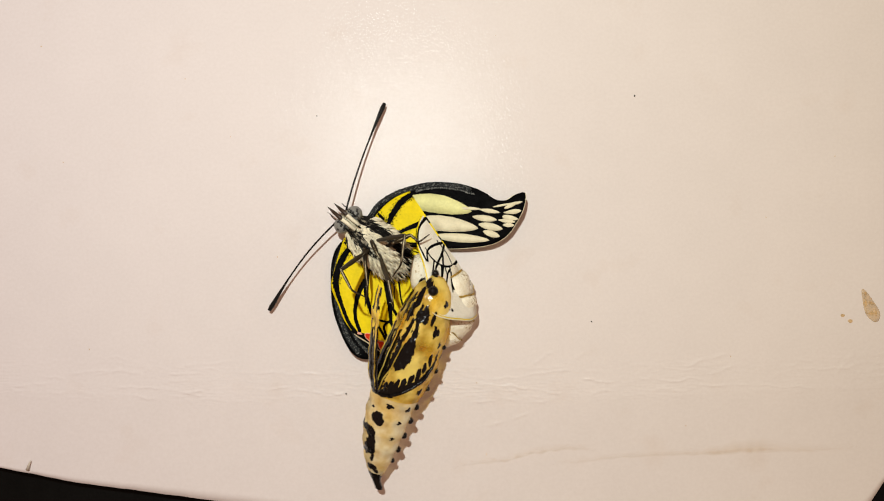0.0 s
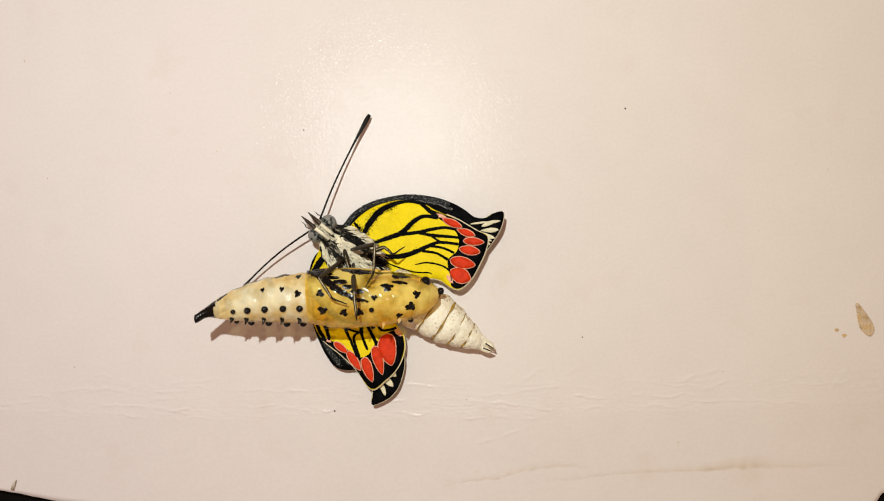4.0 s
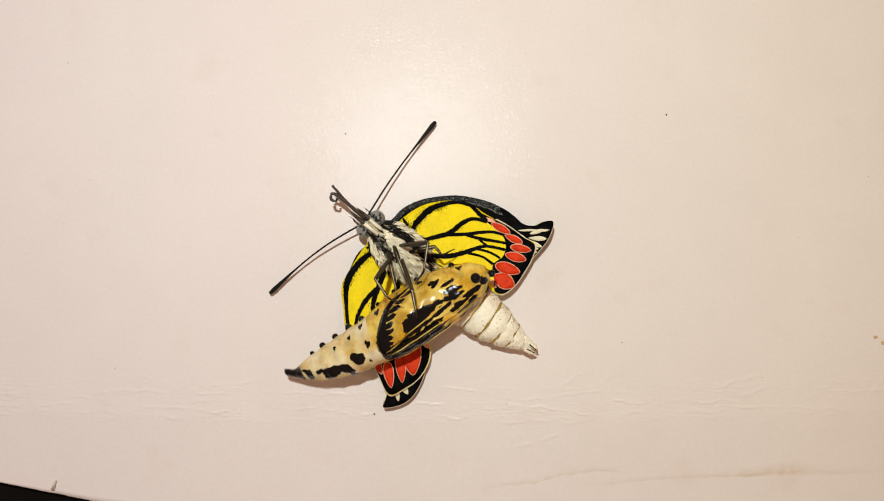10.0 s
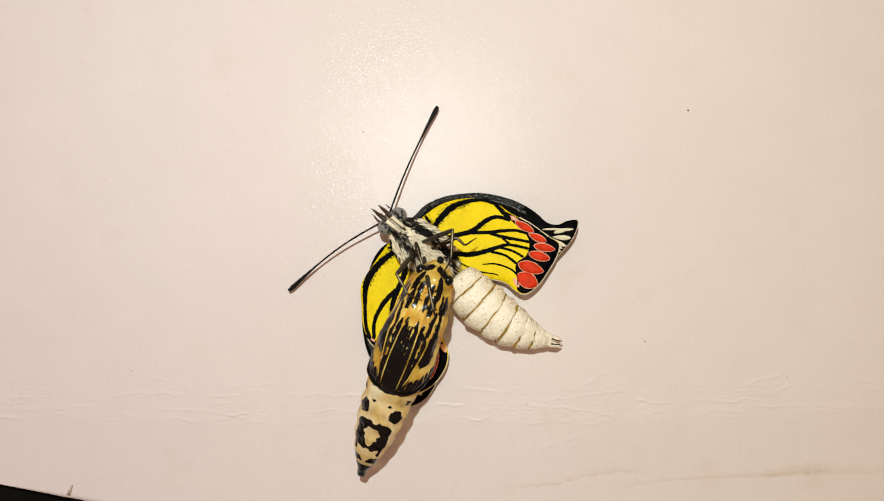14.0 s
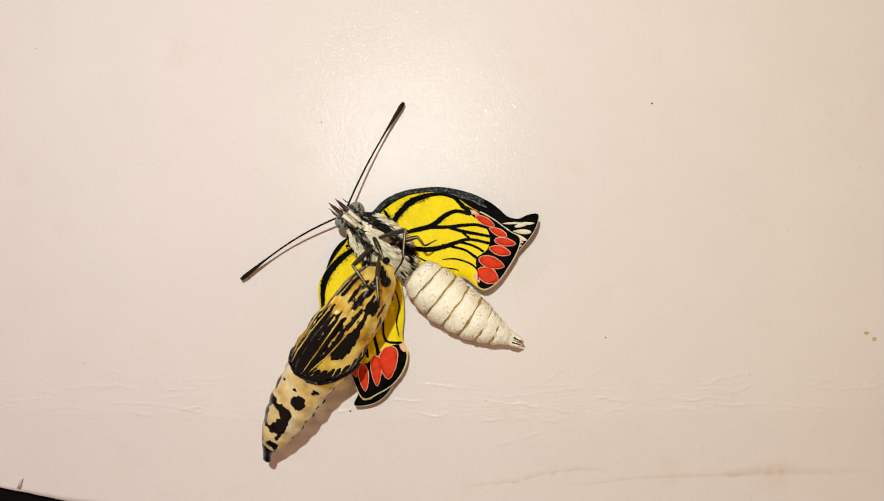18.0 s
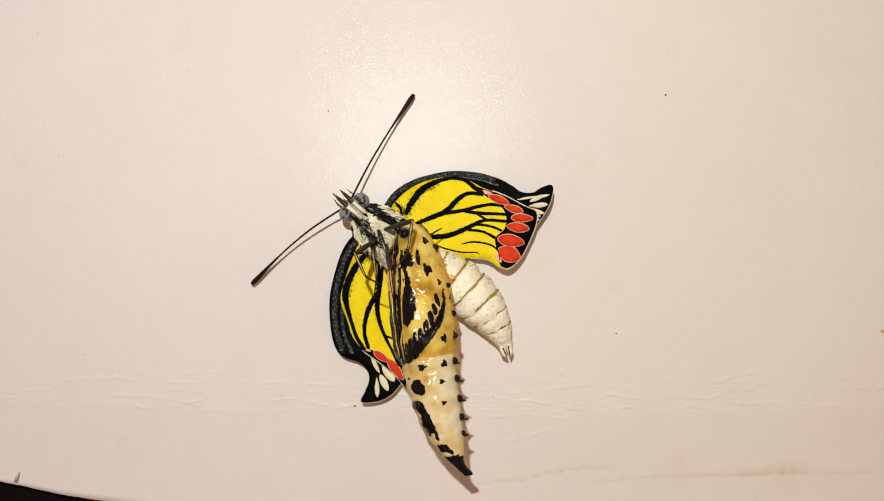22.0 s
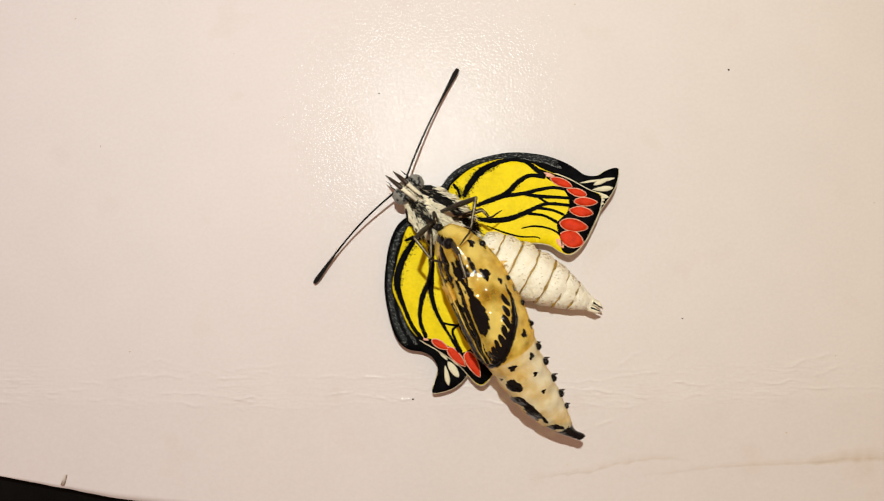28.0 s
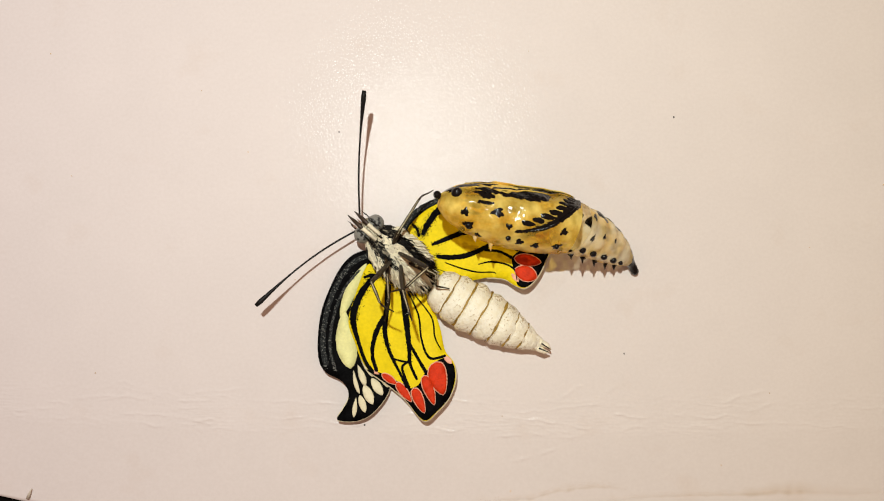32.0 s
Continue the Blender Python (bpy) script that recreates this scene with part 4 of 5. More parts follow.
        # brownish seam at the joint
        if 0 < i < 7:
            bm = bmesh.new()
            r0 = rads[i] * 0.975
            prev = None
            for j in range(29):
                a = 6.2832 * j / 28
                w = 0.05 + 0.16 * max(0, noise.noise(Vector((math.cos(a) * 2, math.sin(a) * 2, i * 3.3))) + 0.3)
                rr = r0 * 1.012
                off = 0.14 * noise.noise(Vector((math.cos(a) * 3, math.sin(a) * 3, i * 5.1)))
                cur = [bm.verts.new(((0.14 + off + sg_ * w) * MM, rr * math.cos(a) * MM, rr * 0.93 * math.sin(a) * MM)) for sg_ in (-1, 1)]
                if prev:
                    bm.faces.new((prev[0], prev[1], cur[1], cur[0]))
                prev = cur
            part("seam", bm, SEAM, sg, "thin ochre seam between rings")
        if i == 7:
            for s in (-1, 1):
                q = [(1.0, s * 0.35, 0.35), (1.9, s * 0.38, 0.25), (2.5, s * 0.15, 0.05)]
                part("clasper", tube([Vector(v) * MM for v in q], [0.42 * MM, 0.30 * MM, 0.05 * MM]), HAIR_W, sg, "pale clasper at the tip")
                q = [(1.1, s * 0.3, 0.75), (2.2, s * 0.2, 0.42)]
                part("clasper_line", tube([Vector(v) * MM for v in q], [0.09 * MM, 0.05 * MM]), HAIR_B, sg, "dark line")
        segs.append((sg, ln))
    P["abdomen"] = segs
    # ---- wings
    for key in ("fore_r", "fore_l", "hind_l"):
        hp = WINGS[key]["plan"](*WINGS[key]["hinge"]).to_3d()
        P[key] = (build_wing(key, fly), hp + Z * (0.75 if key.startswith("fore") else 1.3) * MM)
    h2 = plan_a(*WINGS["hind_r"]["hinge"])
    f1, f2 = plan_a(861, 283) - h2, plan_a(901, 350) - h2
    along = (f2 - f1).normalized()
    nrm = Vector((-along.y, along.x, 0))
    if nrm.x < 0:
        nrm = -nrm
    co = f1.to_3d()
    P["hind_r"] = (build_wing("hind_r", fly, cut=(co + nrm * 0.15 * MM, nrm, False)), h2.to_3d() + Z * 1.3 * MM)
    P["hind_r_outer"] = (build_wing("hind_r", fly, cut=(co, nrm, True), frame_at=co), h2.to_3d() + co + Z * 1.3 * MM, along.to_3d())
    P["fold_end"] = f2.to_3d() - co
    P["hind_r_outer"][0].name = "hindwing_tip"
    # ---- legs: two of each pair, thigh, shin and foot in one bent limb
    legs = [((768, 372), (784, 342), (820, 286), (844, 272), 6.4), ((778, 380), (820, 372), (814, 410), (802, 428), 13.0), ((790, 395), (834, 378), (846, 388), (862, 378), 7.4),
            ((758, 388), (730, 406), (688, 424), (652, 430), 7.0), ((770, 395), (752, 424), (768, 450), (786, 458), 13.2), ((785, 402), (800, 440), (805, 470), (806, 478), 14.0)]
    for k, (a, b, c, d, hgt) in enumerate(legs):
        if k not in (0, 3):     # the folded legs are longer
            b, c, d = ((a[0] + 1.28 * (p[0] - a[0]), a[1] + 1.28 * (p[1] - a[1])) for p in (b, c, d))
        root = plan_a(*a).to_3d() + Z * 3.9 * MM
        kn, an, ft = (plan_a(*p).to_3d() + Z * h * MM for p, h in ((b, hgt), (c, hgt - 0.9), (d, hgt - 1.6)))
        q = spline([p - root for p in (root, root.lerp(kn, .5) + Z * .2 * MM, root.lerp(kn, .93), kn, kn.lerp(an, .07), kn.lerp(an, .5) + Z * .1 * MM, an, an.lerp(ft, .6) + Z * .1 * MM, ft)], 5, False)
        rad = [float(np.interp(k / (len(q) - 1), (0, .15, .3, .45, .6, .75, .85, 1), (.18, .29, .20, .15, .18, .12, .09, .05))) * MM for k in range(len(q))]
        lg = part("leg", tube(q, rad), LEG, fly, "slender dark brown jointed leg")
        part("pale_streak", tube([p + Z * w * 0.72 for p, w in zip(q[:30], rad)], [w * 0.42 for w in rad[:30]], 6), LEGSTREAK, lg, "pale streak along the thigh and shin")
        lg.location = root
        bm = strands(20, lambda r: ((kn - root).lerp(an - root, r.random()) if r.random() < .5 else (kn - root) * r.random(),
                                    Vector((r.uniform(-1, 1), r.uniform(-1, 1), r.uniform(-.3, 1)))), 0.4 * MM, 0.02 * MM, 77)
        part("leg_hair", bm, HAIR_W, lg, "pale fine hairs")
        P.setdefault("legs", []).append((lg, root))
    return fly, P


# ---------------------------------------------------------------- empty pupal case
PL = 27.0
WAIST = 14.55
PROFILE = [(0, 0.75), (0.5, 1.3), (1.2, 1.85), (2, 2.25), (3.5, 2.7), (5.5, 3.0), (8, 3.2), (10.5, 3.3), (12.5, 3.25), (13.8, 3.1), (14.55, 2.9), (15.2, 2.8), (16.2, 2.78), (18, 2.66),
           (20, 2.42), (22, 2.0), (23.4, 1.58), (24.3, 1.27), (25.0, 0.92), (25.5, 0.68), (26.0, 0.52), (26.6, 0.52), (27, 0.46)]


def pr(x):
    return float(np.interp(x, [q[0] for q in PROFILE], [q[1] for q in PROFILE]))


def shell(x, phi, lift=0.0):
    """A point of the case: x mm from the head, phi degrees round from the belly."""
    r = pr(x)
    a = radians(phi)
    ca, sa = math.cos(a), math.sin(a)
    if x > WAIST + 0.3:
        r *= 1 + 0.03 * math.cos((x - 15.2) * 6.2832 / 1.95) * min(1, (25 - x) * 0.5 if x < 25 else 0)
    keel = 1 + 0.10 * max(0, ca) ** 3 * math.exp(-((x - 11.5) / 4) ** 2) + 0.12 * max(0, -ca) ** 4 * math.exp(-((x - 6) / 3) ** 2)
    # the wing sheaths swell over the flanks and end in a raised step
    keel += 0.06 * math.exp(-((abs(abs(phi) - 62)) / 34) ** 2) * math.exp(-((x - 11) / 3.6) ** 4)
    # sheaths of legs and feelers, raised as ribs along the belly
    if abs(phi) < 40 and 3 < x < WAIST:
        keel += 0.018 * math.cos(radians(phi) * 26) * min(1, (x - 3) / 2) * min(1, (WAIST - x) / 0.8)
    r = r * keel * (1 + (0.05 if x < 14 else 0.02) * noise.noise(Vector((x * .38, ca * 1.4, sa * 1.4))) + (0.035 if x < 14 else 0.012) * noise.noise(Vector((x * 1.1, ca * 3.2, sa * 3.2 + 7)))) + lift
    bow = -0.4 * math.sin(math.pi * x / PL)     # belly side bows out, the tail hooks back
    bow -= 0.8 * math.sin(math.pi * min(max((x - 11) / 16, 0), 1))
    bow += 0.6 * min(max((x - 25.0) / 1.8, 0), 1) ** 2
    return Vector((x, r * sa, -r * ca * 0.97 + bow)) * MM * 0.985


# markings of the case, mirrored on both flanks: strokes of (mm from the head, degrees from the belly, width in mm), and the clear spots left in them
STROKES = [
    [(7.0, 2, .2), (9, 2, .45), (11, 2, .7), (14.4, 2, .8)],
    [(6.2, 10, .25), (8, 11, .5), (10, 11, .55), (14.4, 10, .62)], [(3.2, 11, .3), (4.4, 11, .42), (5.0, 10, .2)],
    [(3.2, 27, .3), (4.4, 26, .75), (5.2, 25, .4)], [(6.6, 22, .3), (7.6, 22, .6), (11, 19, .5), (14.3, 17, .7)],
    [(5.0, 42, .3), (6.2, 40, .6), (7.2, 36, .35), (9.5, 32, .45), (12, 27, .4), (14.2, 25, .7)],
    [(3.2, 50, .3), (4.3, 52, .75), (5.3, 55, .35), (6.4, 57, .5), (7.4, 55, .8), (8.5, 52, 1.35), (9.3, 49, 1.5), (10.0, 46, 1.3), (10.5, 44, .8), (10.9, 42, .3)],
    [(14.25, 18, .6), (14.15, 34, .95), (13.8, 50, .95), (13.2, 66, .85), (12.45, 82, .75), (11.5, 98, .6), (10.35, 112, .45), (9.0, 124, .32), (8.0, 129, .22)],
    [(2.3, 14, .35), (3.0, 13, .5)], [(1.5, 30, .5), (2.6, 33, .62), (3.3, 36, .3)], [(0.5, 20, .5), (0.9, 44, .6)],
    [(3.2, 62, .3), (4.0, 66, .8), (4.8, 68, .5)], [(3.6, 88, .25), (4.4, 86, .45), (5.0, 84, .2)],
    [(18.8, 12, .7), (19.25, 32, 1.4), (20.25, 42, .7), (21.2, 34, 1.4), (21.8, 16, .9)], [(19.0, 0, .55), (18.9, 14, .7)], [(21.9, 0, .4), (21.8, 16, .8)], [(20.3, 40, .6), (20.4, 22, .4)],
    [(22.0, 50, .35), (22.6, 46, .4)], [(17.0, 32, .4), (17.25, 42, 1.25), (17.5, 49, .95)],
    [(24.0, 14, .3), (23.75, 34, .85), (23.75, 52, .75), (24.3, 75, .3)],
]


def ink(x, phi):
    """Density of the black markings at arrays of mm from the head and degrees round: past 0.5 is black."""
    p = np.abs(phi)
    best = np.full(x.shape, -9.0)
    for line in STROKES:
        for (xa, pa, wa), (xb, pb, wb) in zip(line, line[1:]):
            ra = math.radians(1) * pr((xa + xb) / 2)
            ux, uy = xb - xa, (pb - pa) * ra
            vx, vy = x - xa, (p - pa) * ra
            t = np.clip((vx * ux + vy * uy) / (ux * ux + uy * uy + 1e-9), 0, 1)
            d = np.hypot(vx - t * ux, vy - t * uy) - (wa + (wb - wa) * t) * (0.64 if xa < 5 or pa > 40 else 0.58 if xa < WAIST else 0.52)
            best = np.maximum(best, -d)
    best = np.maximum(best, np.minimum(x - 24.65, (104 - p) * 0.03))
    best = np.maximum(best, x - 25.0)
    return 0.5 + best


def marked(ob, places):
    """Stores the field of the markings on a piece of the case."""
    x, phi = np.array([q[0] for q in places]), np.array([q[1] for q in places])
    side = np.where(phi < 0, 9.0, 0.0)
    field = np.stack([x + 40, np.abs(phi) * 0.052 + side, ink(x, phi)], 1).astype(np.float32)
    at = ob.data.attributes.new("sheath", "FLOAT_VECTOR", "POINT")
    at.data.foreach_set("vector", field.ravel())
    return ob


def ring_places(x0, x1, nx, np_):
    return [(x0 + (x1 - x0) * i / nx, ((360 * j / np_ + 180) % 360) - 180) for i in range(nx + 1) for j in range(np_)]


def shell_piece(x0, x1, nx, np_, lift=0.0):
    """A closed stretch of the case between x0 and x1."""
    g = [[shell(x0 + (x1 - x0) * i / nx, ((360 * j / np_ + 180) % 360) - 180, lift) for j in range(np_)] for i in range(nx + 1)]
    bm = bmesh.new()
    g = [[bm.verts.new(v) for v in row] for row in g]
    for a, b in zip(g, g[1:]):
        for j in range(np_):
            k = (j + 1) % np_
            bm.faces.new((a[j], a[k], b[k], b[j]))
    return bm


def blot(x, phi, rx, rp, seed, lift=0.06, n=22, rough=0.22):
    """An irregular black blotch on the case: rx mm long, rp degrees round."""
    rng = random.Random(seed)
    ph = [rng.uniform(0, 6.28) for _ in range(3)]
    bm = bmesh.new()
    rings = []
    for f in (0.33, 0.66, 1.0):
        row = []
        for k in range(n):
            a = 6.2832 * k / n
            w = 1 + rough * math.sin(3 * a + ph[0]) + rough * 0.7 * math.sin(5 * a + ph[1]) + rough * 0.5 * math.sin(9 * a + ph[2])
            row.append(bm.verts.new(shell(x + rx * math.cos(a) * w * f, phi + rp * math.sin(a) * w * f, lift if f < 1 else 0.015)))
        rings.append(row)
    mid = bm.verts.new(shell(x, phi, lift))
    for k in range(n):
        j = (k + 1) % n
        bm.faces.new((mid, rings[0][k], rings[0][j]))
        for a, b in zip(rings, rings[1:]):
            bm.faces.new((a[k], b[k], b[j], a[j]))
    return bm


def rim_line(points, width, lift):
    """A raised cord along (x, phi) points of the case."""
    q = spline([(*p, 0) for p in points], 8, False)
    return tube([shell(p.x, p.y, lift) for p in q], [width * MM * min(1, 0.25 + 5 * k / len(q), 0.25 + 5 * (1 - k / len(q))) for k in range(len(q))], 6)


def build_pupa():
    pupa = new("pupal_case")
    tagged(pupa, "empty translucent amber pupal case with glossy black markings", "chrysalis")
    marked(part("front_shell", shell_piece(0, WAIST + 0.1, 130, 180), AMBER, pupa, "translucent amber front of the case, split along the back"), ring_places(0, WAIST + 0.1, 130, 180))
    bm = bmesh.new()
    cap = [bm.verts.new(shell(0, k * 9)) for k in range(40)]
    bm.faces.new(cap)
    part("head_cap", bm, AMBER, pupa)
    # the tail half hangs on the skin of the waist, so its pieces belong to its first ring
    hinge = shell(WAIST, 0).lerp(shell(WAIST, 180), 0.5)
    tail = None
    xs = [WAIST, 16.2, 17.85, 19.8, 21.75, 23.6]

    def on_tail(name, bm, mat, label=""):
        bmesh.ops.translate(bm, verts=bm.verts, vec=-hinge)
        return part(name, bm, mat, tail or pupa, label)
    for a, b in zip(xs, xs[1:]):
        ring = marked(on_tail("tail_ring", shell_piece(a, b + 0.04, 20, 150), PALESHELL, "pale horn-coloured ring of the case"), ring_places(a, b + 0.04, 20, 150))
        tail = tail or ring
    marked(on_tail("tail_cone", shell_piece(23.6, 25.0, 16, 120), PALESHELL, "tapering last ring, mostly black"), ring_places(23.6, 25.0, 16, 120))
    bm = shell_piece(24.9, 27, 8, 24, 0.02)
    bm.faces.new([v for v in bm.verts][-24:])
    on_tail("tail_hook", bm, INK, "black hooked tail end")

    def put(name, x, bm, mat, label=""):
        return on_tail(name, bm, mat, label) if x > WAIST else part(name, bm, mat, pupa, label)
    # dark cord where the front of the case ends
    for s in (-1, 1):
        part("sheath_rim", rim_line([(14.45, s * 3), (14.45, s * 30), (14.2, s * 48), (13.7, s * 64), (12.95, s * 80), (11.95, s * 96), (10.8, s * 110), (9.4, s * 122)], 0.18, 0.02), INK, pupa, "raised dark rim of the wing sheath")
        part("feeler_ridge", rim_line([(4.2, s * 17), (8, s * 16.5), (11, s * 14.5), (14.2, s * 13.5)], 0.07, 0.03), AMBER, pupa, "thin pale ridge of the feeler sheath")
        part("wing_edge_ridge", rim_line([(5, s * 47), (8, s * 41), (11, s * 33), (14.1, s * 22)], 0.08, 0.03), AMBER, pupa, "thin pale ridge along the wing sheath")
        # tooth marks along the wing sheath's end
        for k, (x, p) in enumerate(((13.45, 37), (13.2, 47), (12.85, 57), (12.35, 67.5), (11.75, 78), (11.0, 88), (10.15, 98), (9.2, 108))):
            part("tooth_mark", blot(x - 0.2, s * p, 0.66 + 0.1 * (k % 3), 5.2, 40 + k, 0.07, 16, 0.08), INK, pupa)
        # flank and back marks
        for k, (x, p, rx, rp) in enumerate(((5.7, 101, 0.62, 9), (2.5, 118, 0.4, 10), (7.2, 122, 0.35, 5), (8.9, 150, 0.4, 7), (10.6, 149, 0.42, 7), (12.9, 146, 0.5, 8), (13.0, 112, 0.4, 7), (15.4, 62, 0.32, 9),
                                            (15.5, 112, 0.35, 8), (17.2, 100, 0.24, 6), (19.3, 96, 0.22, 6), (16.2, 20, 0.16, 5), (3.3, 148, 0.55, 10), (4.6, 166, 0.35, 6))):
            put("black_mark", x, blot(x, s * p, rx, rp, 53 + 2 * k + s, 0.05), INK)
        part("eye_bump", ball(0.6 * MM, 1, 1, 1, shell(1.35, s * 62, -0.12), seg=16), INK, pupa, "round glossy black eye sheath")
        part("shoulder_knob", ball(0.36 * MM, 1, 1, 1, shell(3.3, s * 148, 0.02), seg=12), INK, pupa, "glossy black knob")
        for x in (7.6, 10.6, 12.9, 15.4, 17.2, 19.2, 21.1, 22.7):
            big = 0.37 if 15 < x < 22 else 0.27
            put("side_knob", x, ball(big * MM, 1.05, 1, 1, shell(x, s * 146, 0.06), seg=14), INK, "round glossy black knob")
    part("head_knob", ball(0.42 * MM, 1, 1, 1, Vector((-0.35, 0, -0.5)) * MM, seg=12), INK, pupa, "black knob at the front of the case")
    part("head_stalk", tube([Vector((0.4, 0, -0.3)) * MM, Vector((-0.3, 0, -0.5)) * MM], [0.4 * MM, 0.25 * MM], 10), INK, pupa)
    for x, h in ((4.6, .5), (6.4, 0.7), (15.6, 0.6), (17.5, 0.75), (19.5, 0.75), (21.4, 0.7), (23.0, .55)):
        c = shell(x, 180, 0)
        n = (shell(x, 180, 1) - c).normalized()
        bm = tube([c - n * 0.1 * MM, c + n * 0.4 * h * MM, c + n * h * MM + Vector((0.15 * MM, 0, 0))], [0.30 * MM, 0.17 * MM, 0.03 * MM], 9)
        put("back_spine", x, bm, INK if x > WAIST else PALESHELL, "pointed spine along the back")
    # the loose strip of the belly sheath, hinged near the wing sheath's end
    q0 = shell(14.0, 0, 0.15)
    across = [k / 12 - 1 for k in range(25)]
    spots = [(14.0 - 11.8 * i / 60, p * 25 * (1 - 0.3 * i / 60)) for i in range(61) for p in across]
    bm = bmesh.new()
    vs = [bm.verts.new(shell(x, p, 0.12 + 0.10 * math.cos(p / 25 * 1.5)) - q0) for x, p in spots]
    for i in range(60):
        for j in range(24):
            k = i * 25 + j
            bm.faces.new((vs[k], vs[k + 1], vs[k + 26], vs[k + 25]))
    flap = marked(part("belly_strip", bm, AMBER, pupa, "loose strip of the belly sheath"), spots)
    for p in (-15.5, 15.5):
        bm = rim_line([(13.9, p), (9, p * 1.05), (5, p)], 0.07, 0.2)
        bmesh.ops.translate(bm, verts=bm.verts, vec=-q0)
        part("strip_ridge", bm, AMBER, flap, "thin pale ridge")
    return pupa, flap, q0, tail, hinge


# ---------------------------------------------------------------- build
build_card()
build_card_marks()
butterfly, PARTS = build_butterfly()
pupal_case, belly_strip, strip_root, case_tail, tail_root = build_pupa()


